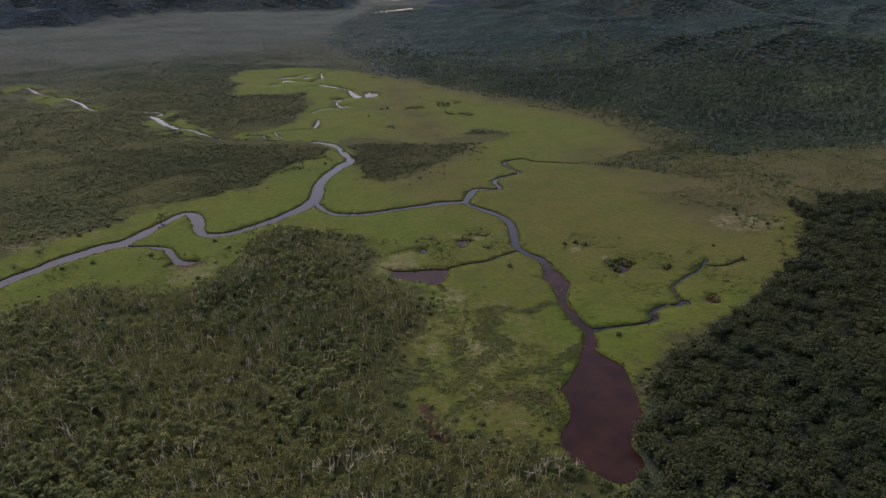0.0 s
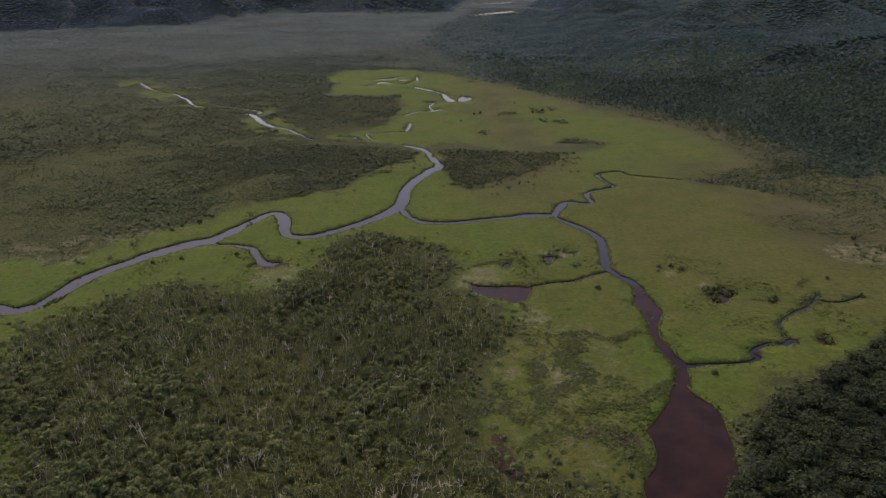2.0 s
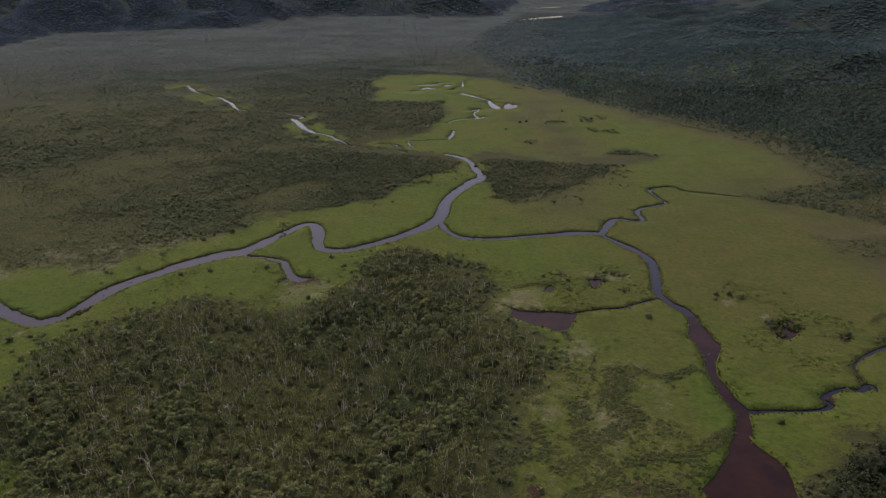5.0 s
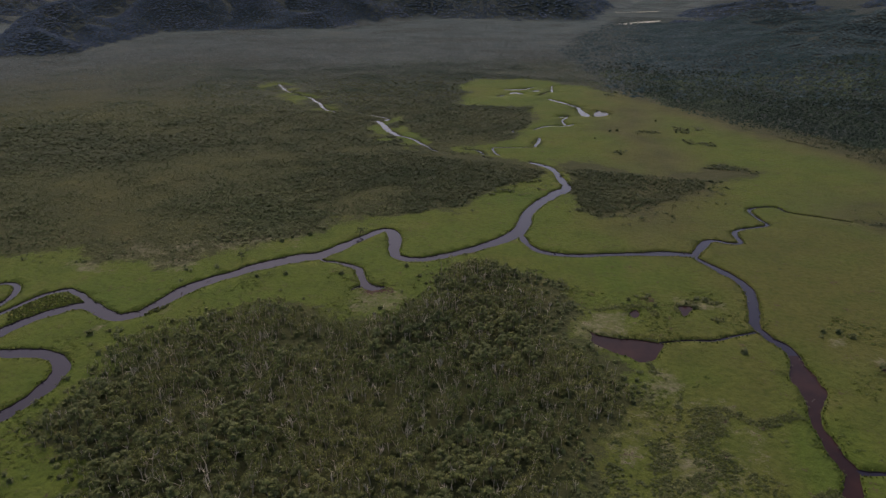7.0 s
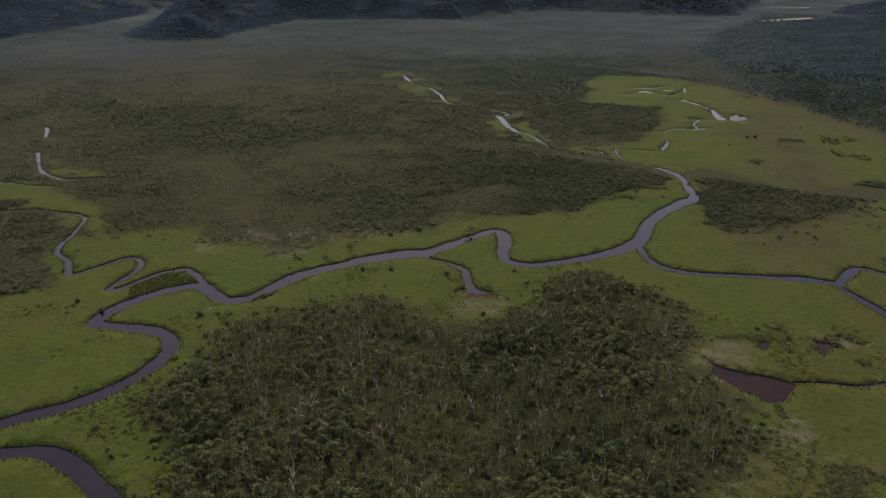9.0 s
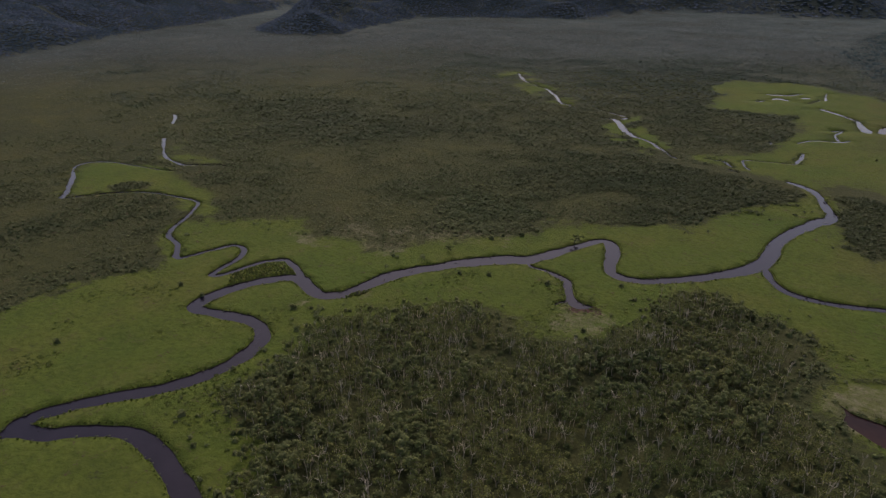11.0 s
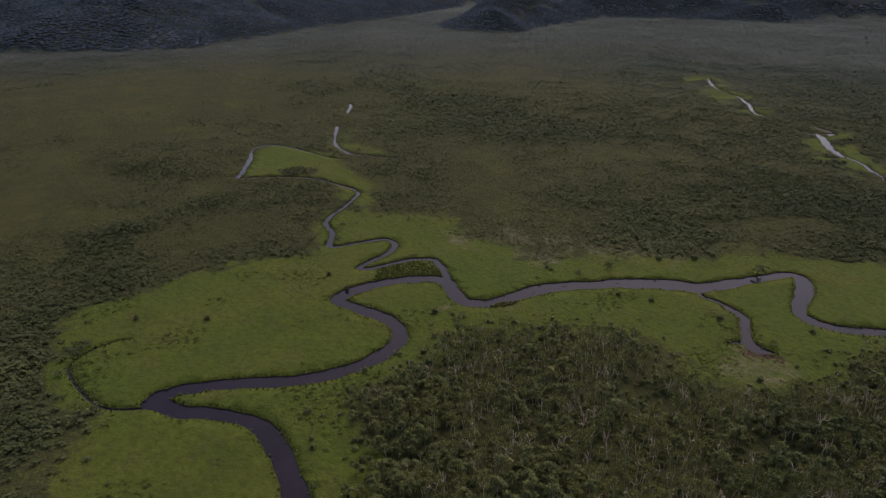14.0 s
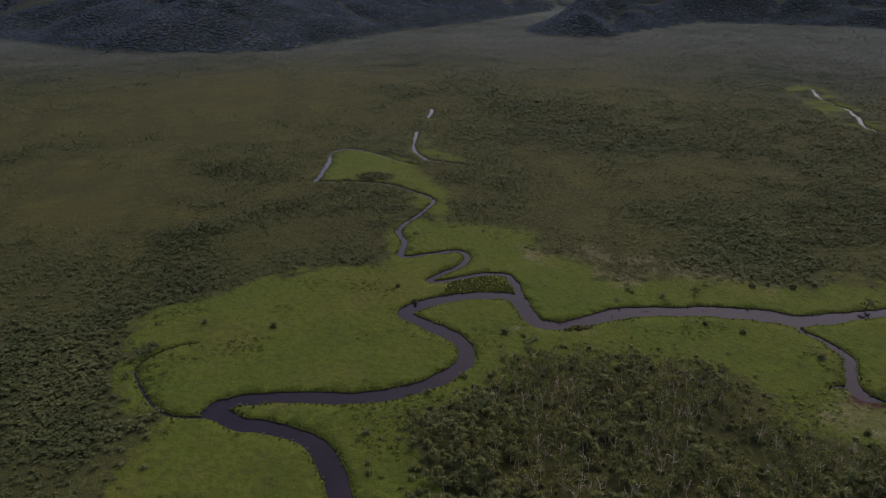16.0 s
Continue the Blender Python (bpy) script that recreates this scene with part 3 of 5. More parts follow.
def hill(x, y):
    """Height of the land over the marsh: rounded spurs with gullies between them."""
    z = np.zeros(len(x))
    for poly, rise, run, seed in ((HILLS_WEST, 120.0, 380.0, 3), (SPUR, 120.0, 270.0, 53), (HILLS_EAST, 125.0, 900.0, 3)):
        s = np.clip(np.where(inside(x, y, poly), edge_distance(x, y, poly), 0) / run, 0, 1)
        rough = 0.45 + 0.75 * grain(x, y, 330, seed) + 0.25 * grain(x, y, 130, seed + 1)
        gully = 1.0 - np.abs(2.0 * grain(x + 0.4 * y, y, 170, seed + 2) - 1.0)
        z += rise * s ** (0.85 if run < 500 else 1.25) * rough * (1.22 - 0.55 * gully ** 2) + np.clip(s * 5, 0, 1) * (20.0 * (grain(x, y, 95, seed + 5) - 0.5) + 6.0 * (grain(x, y, 38, seed + 6) - 0.5) + (26.0 if run > 500 else 0.0) * (0.5 - np.abs(2.0 * grain(0.6 * x + 0.5 * y, y - 0.6 * x, 120, seed + 8) - 1.0)))
    return np.maximum(z, 0.0)


def cover(x, y):
    """Marsh grass, shrub, straw and peat, each from 0 to 1."""
    grass = np.zeros(len(x))
    for k in range(3):
        wx = x + 22 * (grain(x, y, 70, 101) - 0.5) + 16 * (grain(x, y, 26, 11 + k) - 0.5) + 9 * (grain(x, y, 9, 61 + k) - 0.5)
        wy = y + 16 * (grain(x, y, 26, 71 + k) - 0.5) + 9 * (grain(x, y, 9, 81 + k) - 0.5)
        g = inside(wx, wy, MARSH) & ~inside(wx, wy, SHRUB_ISLAND)
        for n, poly in enumerate(MEADOWS):
            g |= inside(wx, wy, poly) & (grain(x, y, 11, 141 + n) > (0.18 if n < 2 else 0.42))
        grass += g / 3.0
    fen = inside(wx, wy, FEN)
    deep = np.clip(edge_distance(wx[fen], wy[fen], FEN) / 28, 0, 1)
    grass[fen] = (1 - deep) * grass[fen] + deep * np.clip(0.05 + 0.55 * grain(x[fen], y[fen], 22, 91), 0, 1)
    shrub, straw, peat = 1.0 - grass, np.zeros(len(x)), np.zeros(len(x))
    straw[inside(wx, wy, SCRUB_FIELD)] = 0.28
    for sx, sy, r in STRAW_WASH:
        np.maximum(straw, 0.6 * np.clip(1.6 - np.hypot(wx - sx, wy - sy) / r, 0, 1), out=straw)
    for spots, field in ((STRAW_SPOTS, straw), (PEAT_SPOTS, peat), (SHRUB_SPOTS, shrub)):
        for sx, sy, r in spots:
            np.maximum(field, np.clip(1.5 - np.hypot(wx - sx, wy - sy) / r, 0, 1), out=field)
    return grass, shrub, straw, peat


def thickness(x, y, seed):
    """How closely the heath is grown, about 0 to 1."""
    v = 0.56 + 0.5 * (grain(x, y, 42, seed) - 0.5) + 0.55 * (grain(x, y, 13, seed + 1) - 0.5) + 0.15 * (grain(x, y, 150, seed + 2) - 0.5)
    wx = x + 70 * (grain(x, y, 75, seed + 6) - 0.5) + 30 * (grain(x, y, 25, seed + 7) - 0.5)
    wy = y + 70 * (grain(x, y, 75, seed + 8) - 0.5) + 30 * (grain(x, y, 25, seed + 9) - 0.5)
    for spots, amount in ((OPEN_HEATH, -0.28), (GRASS_MOOR, -0.5), (THICK_HEATH, 0.46)):
        for sx, sy, rx, ry in spots:
            v += amount * np.exp(-((wx - sx) / rx) ** 2 - ((wy - sy) / ry) ** 2) * (0.55 + 0.9 * grain(x, y, 28, seed + 5))
    return np.clip(v + 0.14, 0.03, 1)


def in_sight(p):
    """Land low and near enough to lie under the drone's downward gaze."""
    return (118 - hill(p[:, 0], p[:, 1])) / np.hypot(p[:, 0] + 10, p[:, 1] - 50) > 0.030


def in_fen(x, y):
    """The open brown moor beside the forest, with an uneven rim."""
    return inside(x + 26 * (grain(x, y, 24, 93) - 0.5) + 9 * (grain(x, y, 7, 95) - 0.5), y + 26 * (grain(x, y, 24, 94) - 0.5) + 9 * (grain(x, y, 7, 96) - 0.5), FEN)


def east_side(p):
    return inside(p[:, 0], p[:, 1], EAST_EDGE + [(-110, 900), (-190, 1120), (-200, 1450), (-170, 2000), (3000, 2000), (3000, 60), (52, 100)])


def heath_shade(p):
    return 1.08 - thickness(p[:, 0], p[:, 1], 31) + 0.9 * (grain(p[:, 0] + 1.5 * p[:, 1], p[:, 1] - p[:, 0], 260, 33) - 0.5) + 0.3 * (np.random.rand(len(p)) - 0.5)


def in_view(x, y, near=92.0, far=1e9):
    """The part of the land over which the drone looks, with a margin."""
    r = np.hypot(x + 10, y - 30)
    east, west = np.degrees(np.arctan2(x, y)), np.degrees(np.arctan2(-29 - x, y - 88))
    return (r > near) & (r < far) & (east < 40) & (west < 101) & (y > -120)


# ---- ground and water: one triangulated sheet, cut along every bank ----
def mesh_object(name, verts, faces, mats, smooth=False):
    me = bpy.data.meshes.new(name)
    verts, faces = np.asarray(verts, np.float32), np.asarray(faces, np.int32)
    me.vertices.add(len(verts))
    me.vertices.foreach_set("co", verts.ravel())
    n, k = faces.shape
    me.loops.add(n * k)
    me.loops.foreach_set("vertex_index", faces.ravel())
    me.polygons.add(n)
    me.polygons.foreach_set("loop_start", np.arange(n, dtype=np.int32) * k)
    me.polygons.foreach_set("use_smooth", np.full(n, smooth))
    me.update(calc_edges=True)
    for m in mats:
        me.materials.append(m)
    return new(name, me)


def bank_outline(line, w0, w1, seed):
    c = spline(line, 1.5 if w0 is None or max(w0, w1) > 2 else 1.6)
    w = np.linspace(w0, w1, len(c)) / 2 if w0 else np.maximum(c[:, 2], 0.7) / 2
    c = c[:, :2]
    t = np.gradient(c, axis=0)
    nrm = np.stack([-t[:, 1], t[:, 0]], 1) / np.maximum(np.hypot(t[:, 0], t[:, 1]), 1e-6)[:, None]
    left = w * (0.82 + 0.36 * grain(c[:, 0], c[:, 1], 5, seed)) + np.minimum(0.7, 0.5 * w) * (grain(c[:, 0], c[:, 1], 2.2, seed + 1) - 0.5)
    right = w * (0.82 + 0.36 * grain(c[:, 0], c[:, 1], 5, seed + 2)) + np.minimum(0.7, 0.5 * w) * (grain(c[:, 0], c[:, 1], 2.2, seed + 3) - 0.5)
    return np.vstack([c + nrm * left[:, None], (c - nrm * right[:, None])[::-1]])


def pond_outline(poly, seed):
    c = spline(list(poly) + [poly[0]], 2.0)[:-1]
    return c + 1.0 * np.stack([grain(c[:, 0], c[:, 1], 4, seed) - 0.5, grain(c[:, 0], c[:, 1], 4, seed + 1) - 0.5], 1)


OUTLINES = [(kind, bank_outline(line, a, b, 40 + 5 * k)) for k, (kind, line, a, b) in enumerate(COURSES)]
OUTLINES += [(kind, bank_outline(line, None, None, 190 + 4 * k)) for k, (kind, line) in enumerate(SPANS)]
OUTLINES += [(kind, pond_outline(poly, 300 + k)) for k, (kind, poly) in enumerate(PONDS)]


def lattice_points(x0, x1, y0, y1, step, hole=None):
    gx, gy = np.meshgrid(np.arange(x0, x1, step), np.arange(y0, y1, step))
    gx, gy = gx.ravel() + step * 0.3 * (np.random.rand(gx.size) - 0.5), gy.ravel() + step * 0.3 * (np.random.rand(gy.size) - 0.5)
    if hole:
        keep = ~((gx > hole[0]) & (gx < hole[1]) & (gy > hole[2]) & (gy < hole[3]))
        gx, gy = gx[keep], gy[keep]
    return np.stack([gx, gy], 1)


CORE, RING = (-480, 230, 60, 600), (-1400, 900, -150, 1500)
pts = [lattice_points(*CORE, 5.0), lattice_points(*RING, 17.0, CORE), lattice_points(-1400, 300, 1500, 2400, 28.0), lattice_points(-4700, 4700, -2500, 4900, 90.0, (-1400, 900, -150, 2400))]
edges, base = [], sum(len(p) for p in pts)
for kind, out in OUTLINES:
    edges += [(base + i, base + (i + 1) % len(out)) for i in range(len(out))]
    base += len(out)
    pts.append(out)
pts = np.vstack(pts)
sheet = delaunay_2d_cdt([Vector(p) for p in pts], edges, [], 0, 1e-3, False)
sv, sf = np.array([(v.x, v.y) for v in sheet[0]]), np.array(sheet[2])
mid = sv[sf].mean(1)
wet = np.full(len(sf), -1)
for k, (kind, out) in enumerate(OUTLINES):
    wet[inside(mid[:, 0], mid[:, 1], out)] = k


def bank(x, y):
    """Height of the turf over the water: cut banks by the river, wet low ground far up the valley."""
    return 0.27 - 0.20 * np.clip((np.hypot(x + 10, y - 30) - 380) / 120, 0, 1)


land_h = bank(sv[:, 0], sv[:, 1]) + hill(sv[:, 0], sv[:, 1]) + 0.10 * (grain(sv[:, 0], sv[:, 1], 11, 7) - 0.5) * bank(sv[:, 0], sv[:, 1]) / 0.27


def ground_sheet():
    dry, bed = sf[wet < 0], sf[wet >= 0]
    n = len(sv)
    top, low = np.column_stack([sv, land_h]), np.column_stack([sv, np.full(n, -0.9)])
    # the banks: from each edge of the land that meets water, a wall goes down to the bed
    count = {}
    for tri in dry:
        for a, b in ((tri[0], tri[1]), (tri[1], tri[2]), (tri[2], tri[0])):
            count[(a, b)] = 1
    walls = []
    for tri in bed:
        for a, b in ((tri[0], tri[1]), (tri[1], tri[2]), (tri[2], tri[0])):
            if (b, a) in count:
                walls += [(a, b, b + n), (a, b + n, a + n)]
    faces = np.vstack([dry, bed + n, np.array(walls)])
    ob = mesh_object("ground", np.vstack([top, low]), faces, [GROUND, BANK], True)
    ob.data.polygons.foreach_set("material_index", np.r_[np.zeros(len(dry), np.int32), np.ones(len(bed) + len(walls), np.int32)])
    g, s, st, pe = cover(sv[:, 0], sv[:, 1])
    sere = np.clip((sv[:, 0] + 90) / 160, 0, 1) * np.clip((480 - sv[:, 1]) / 110, 0, 1) * np.maximum(np.clip((sv[:, 1] - 205) / 70, 0, 1), np.clip((48 - sv[:, 0]) / 15, 0, 1))
    sere = np.maximum(sere, np.exp(-edge_distance(sv[:, 0], sv[:, 1], EAST_EDGE) / 26) * np.clip((sv[:, 1] - 300) / 80, 0, 1))
    sere[in_fen(sv[:, 0], sv[:, 1])] = 1.0
    col = np.stack([g, st, pe, sere], 1)
    att = ob.data.attributes.new("cover", 'FLOAT_COLOR', 'POINT')
    att.data.foreach_set("color", np.vstack([col, col]).astype(np.float32).ravel())
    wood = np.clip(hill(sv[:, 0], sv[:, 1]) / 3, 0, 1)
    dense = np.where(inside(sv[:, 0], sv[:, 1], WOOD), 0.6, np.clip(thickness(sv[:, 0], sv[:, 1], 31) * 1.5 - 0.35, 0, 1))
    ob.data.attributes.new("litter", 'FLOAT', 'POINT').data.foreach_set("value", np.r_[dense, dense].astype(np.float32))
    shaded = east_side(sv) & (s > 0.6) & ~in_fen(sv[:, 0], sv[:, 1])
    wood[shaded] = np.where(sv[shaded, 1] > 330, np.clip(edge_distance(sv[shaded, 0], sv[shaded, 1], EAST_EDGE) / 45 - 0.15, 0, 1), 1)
    # Roughened distance from the flight sets how much haze tints the ground.
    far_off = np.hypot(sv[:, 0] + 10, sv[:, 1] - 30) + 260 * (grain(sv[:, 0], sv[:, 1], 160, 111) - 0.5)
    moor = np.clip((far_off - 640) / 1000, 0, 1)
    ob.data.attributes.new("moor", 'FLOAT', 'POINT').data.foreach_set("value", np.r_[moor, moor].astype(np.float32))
    wx, wy = sv[:, 0] + 60 * (grain(sv[:, 0], sv[:, 1], 60, 115) - 0.5), sv[:, 1] + 40 * (grain(sv[:, 0], sv[:, 1], 40, 116) - 0.5)
    brown = 0.75 * np.exp(-edge_distance(wx, wy, EAST_EDGE) / 22) * np.clip((sv[:, 1] - 330) / 60, 0, 1)
    brown = np.maximum(brown, 0.4 * np.exp(-np.where(inside(wx, wy, SHRUB_ISLAND), 0, edge_distance(wx, wy, SHRUB_ISLAND)) / 14) * np.clip((wx + 45) / 30, 0.35, 1))
    fen = np.where(inside(wx, wy, FEN), np.clip(edge_distance(wx, wy, FEN) / 18, 0, 1), 0)
    brown = np.maximum(brown, 0.92 * fen)
    ob.data.attributes.new("fen", 'FLOAT', 'POINT').data.foreach_set("value", np.r_[brown, brown].astype(np.float32))
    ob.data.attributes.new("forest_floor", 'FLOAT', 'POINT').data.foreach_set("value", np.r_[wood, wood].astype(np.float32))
    return tagged(ob, "flat marsh of green grass, brown heath and peat", "ground", kind="structure")


ground_sheet()
WATERS = {"river": (RIVER, "slow grey tidal river winding through green marsh"), "creek": (RIVER, "narrow creeks and pools threading the marsh grass"),
          "tannin_pond": (TANNIN, "reddish-brown tannin pond beside dark forest"), "pool": (TANNIN, "still dark pools set in marsh grass")}
for kind, (mat, words) in WATERS.items():
    pick = np.isin(wet, [k for k, o in enumerate(OUTLINES) if o[0] == kind])
    used, idx = np.unique(sf[pick], return_inverse=True)
    tagged(mesh_object(kind, np.column_stack([sv[used], np.zeros(len(used))]), idx.reshape(-1, 3), [mat], True), words, "water", kind="structure")


# ---- plants: a few patterns of each kind, with tapered wood and many small leaves ----
def tube(path, radii, sides):
    v, f = [], []
    for (x, y, z), r in zip(path, radii):
        for k in range(sides):
            a = 2 * math.pi * k / sides
            v.append((x + r * math.cos(a), y + r * math.sin(a), z))
    for s in range(len(path) - 1):
        for k in range(sides):
            a, b = s * sides + k, s * sides + (k + 1) % sides
            f += [(a, b, b + sides), (a, b + sides, a + sides)]
    return np.array(v), np.array(f)


def leaves(rng, n, centre, radii, size, corners=3, up=0.9, shell=0.55):
    """Leaf sprays scattered through the shell of a crown, facing roughly outward."""
    d = rng.normal(size=(n, 3))
    d /= np.linalg.norm(d, axis=1)[:, None]
    d[:, 2] = np.where(d[:, 2] < -0.35, -d[:, 2], d[:, 2])
    at = np.asarray(centre) + d * np.asarray(radii) * (shell + (1.05 - shell) * rng.random((n, 1)))
    nrm = d + up * np.array([0, 0, 1]) + 0.55 * rng.normal(size=(n, 3))
    nrm /= np.linalg.norm(nrm, axis=1)[:, None]
    u = np.cross(nrm, rng.normal(size=(n, 3)))
    u /= np.linalg.norm(u, axis=1)[:, None]
    w = np.cross(nrm, u)
    s = size * (0.65 + 0.7 * rng.random((n, 1)))
    if corners == 3:
        v = np.stack([at + u * s, at - u * s * 0.6 + w * s * 0.8, at - u * s * 0.5 - w * s * 0.8], 1)
        f = np.arange(n * 3).reshape(n, 3)
    else:
        dip = nrm * s * 0.22
        v = np.stack([at + u * s - dip, at + w * s * 0.62, at - u * s - dip, at - w * s * 0.62], 1)
        q = np.arange(n)[:, None] * 4
        f = np.vstack([q + [0, 1, 3], q + [1, 2, 3]])
    return v.reshape(-1, 3), f


def dome(seed, r, h, foot=0.0, sides=4, rings=2):
    """An uneven mound of foliage that fills a crown behind its sprays."""
    rng = np.random.default_rng(seed)
    v, f = [], []
    for k in range(rings):
        e = 0.5 * math.pi * k / rings
        for i in range(sides):
            a = 6.2832 * (i + 0.5 * (k % 2) + 0.5 * (rng.random() - 0.5)) / sides
            q = r * math.cos(e) * (0.72 + 0.5 * rng.random())
            v.append((q * math.cos(a), q * math.sin(a), foot + h * math.sin(e) * (0.8 + 0.4 * rng.random())))
    v.append((0.15 * r * rng.normal(), 0.15 * r * rng.normal(), foot + h * (0.92 + 0.16 * rng.random())))
    for k in range(rings - 1):
        for i in range(sides):
            a, b = k * sides + i, k * sides + (i + 1) % sides
            f += [(a, b, b + sides), (a, b + sides, a + sides)]
    for i in range(sides):
        f.append(((rings - 1) * sides + i, (rings - 1) * sides + (i + 1) % sides, rings * sides))
    return np.array(v), np.array(f)


def join(pieces):
    v, f, base = [], [], 0
    for pv, pf in pieces:
        v.append(pv)
        f.append(pf + base)
        base += len(pv)
    return np.vstack(v), np.vstack(f)


def stem(rng, top, lean, r, knots=4):
    a = rng.random() * 6.28
    path = [(0, 0, -0.15)]
    for k in range(1, knots + 1):
        s = k / knots
        path.append((math.cos(a) * lean * s * s + 0.14 * rng.normal() * s, math.sin(a) * lean * s * s + 0.14 * rng.normal() * s, top * s))
    return path, [r * (1 - 0.5 * k / knots) for k in range(knots + 1)]


def paperbark(seed, dead=False, sides=3, apart=False):
    """Slender crooked trunk that forks early, with leaf tufts along and at the ends of its limbs: wood, leaves."""
    rng = np.random.default_rng(seed)
    h = 4.3 + 2.4 * rng.random()
    top = h * 0.84
    thin, tufts = seed % 3 == 0, []
    path, rad = stem(rng, top, 1.1, 0.15 if dead or thin else 0.12)
    wood, green = [tube(path, rad, sides)], [leaves(rng, 14 if thin else 30, path[-1], (0.85, 0.85, 0.46), 0.21)] if not dead else []
    for k in range(5):
        a, z0 = 6.28 * (k / 5 + 0.14 * rng.random()), (0.30 + 0.42 * rng.random()) * h
        i = min(3, int(z0 / top * 4))
        u = z0 / top * 4 - i
        p0 = np.array(path[i]) * (1 - u) + np.array(path[i + 1]) * u
        reach, rise = 0.7 + 1.0 * rng.random(), h * (0.62 + 0.36 * rng.random()) - z0
        p1 = p0 + np.array([math.cos(a) * reach * 0.75, math.sin(a) * reach * 0.75, rise * 0.40])
        p2 = p0 + np.array([math.cos(a + 0.4) * reach, math.sin(a + 0.4) * reach, rise])
        wood.append(tube([p0, p1, p2], [0.085, 0.065, 0.03] if dead or thin else [0.06, 0.045, 0.025], 3))
        if not dead:
            green += [leaves(rng, 18 if thin else 30, p2, (0.82, 0.82, 0.44), 0.21)] + ([] if thin else [leaves(rng, 8, p1, (0.6, 0.6, 0.35), 0.20)])
        elif k < 4:
            b = a + 1.2
            wood.append(tube([p1, p1 + np.array([math.cos(b) * 0.6, math.sin(b) * 0.6, 0.7])], [0.04, 0.02], 3))
        if apart and not dead:
            tufts.append(join(green[-1:] if thin else green[-2:]))
    if dead:
        green.append(leaves(rng, 6, p2, (0.5, 0.5, 0.4), 0.2))
    if apart:
        return wood, green[0], tufts
    return join(wood), join(green)


def bush(seed, r, h, n, size, corners=3, core=True):
    rng = np.random.default_rng(seed)
    wood = (np.array([(-0.06, 0, -0.1), (0.06, 0, -0.1), (0.05, 0.08, h * 0.5)]), np.array([(0, 1, 2)]))
    parts = [dome(seed, 0.95 * r, 0.78 * h)] if core else []
    for k in range(3 if n else 0):
        a = 6.28 * (k / 3 + 0.2 * rng.random())
        parts.append(leaves(rng, n // 3, (0.42 * r * math.cos(a), 0.42 * r * math.sin(a), h * (0.42 + 0.15 * rng.random())), (0.65 * r, 0.65 * r, h * 0.5), size, corners, 1.6))
    return wood, join(parts)


def round_tree(seed, r, h, clumps, n, size, corners=3):
    rng = np.random.default_rng(seed)
    path, rad = stem(rng, h * 0.7, 0.5, 0.2, 3 if n > 10 else 1)
    parts = [dome(seed, 0.74 * r, 0.50 * h, 0.20 * h, 6 if n > 10 else 5, 3 if n > 10 else 2), leaves(rng, n, (0, 0, h * 0.72), (0.7 * r, 0.7 * r, h * 0.26), size, corners)]
    for k in range(clumps):
        a = 6.28 * (k / clumps + 0.12 * rng.random())
        q = 0.55 + 0.25 * rng.random()
        parts.append(leaves(rng, n, (q * r * math.cos(a), q * r * math.sin(a), h * (0.5 + 0.2 * rng.random())), (0.5 * r, 0.5 * r, h * 0.2), size, corners))
        if n < 10 or k % 2 == 0:
            parts.append(leaves(rng, max(3, n // 2), (0.7 * r * math.cos(a + 0.5), 0.7 * r * math.sin(a + 0.5), h * 0.3), (0.45 * r, 0.45 * r, h * 0.22), size, corners))
    return tube(path, rad, 4 if n > 10 else 3), join(parts)


def slope_crown(seed):
    """A crown on the slope: one uneven mound under loose sprays."""
    rng = np.random.default_rng(seed)
    return join([dome(seed, 2.0, 0.9 + 0.8 * rng.random(), 0.0, 5, 1), leaves(rng, 11, (0, 0, 0.6), (1.9, 1.9, 1.3), 0.58, up=1.4)])


def spray_shrub(seed, r, h, n, size, up):
    """A low shrub of loose leaf sprays: no wood to be seen, leaves."""
    rng = np.random.default_rng(seed)
    return (np.zeros((0, 3)), np.zeros((0, 3), int)), leaves(rng, n, (0, 0, 0.35 * h), (r, r, 0.65 * h), size, up=up, shell=0.35)


def hill_crown(seed):
    """A crown far away on a hill: a low mound under a few broad sprays."""
    rng = np.random.default_rng(seed)
    return join([dome(seed, 2.7, 0.6 + 0.8 * rng.random(), 0.0, 4, 1), leaves(rng, 3, (0, 0, 0.5), (2.2, 2.2, 0.8), 0.8, up=2.4)])


def full_crown(seed):
    """A low spreading gum: short pale trunk, four or five rounded clumps of sprays at different heights."""
    rng = np.random.default_rng(seed)
    h = 3.6 + 1.6 * rng.random()
    path, rad = stem(rng, 0.7 * h, 0.4, 0.14, 3)
    wood, green = [tube(path, rad, 3)], []
    for k in range(5):
        a, q = 6.28 * (k / 5 + 0.15 * rng.random()), (0.0 if k == 4 else 0.7 + 0.6 * rng.random())
        c = np.array([q * math.cos(a), q * math.sin(a), h * (0.92 if k == 4 else 0.60 + 0.22 * rng.random())])
        v, f = dome(seed * 7 + k, 0.75, 0.55, -0.25, 5, 2)
        green += [(v + c, f), leaves(rng, 20, c, (0.95, 0.95, 0.55), 0.24, up=1.3)]
        wood.append(tube([np.array(path[2]), c], [0.06, 0.03], 3))
    return join(wood), join(green)


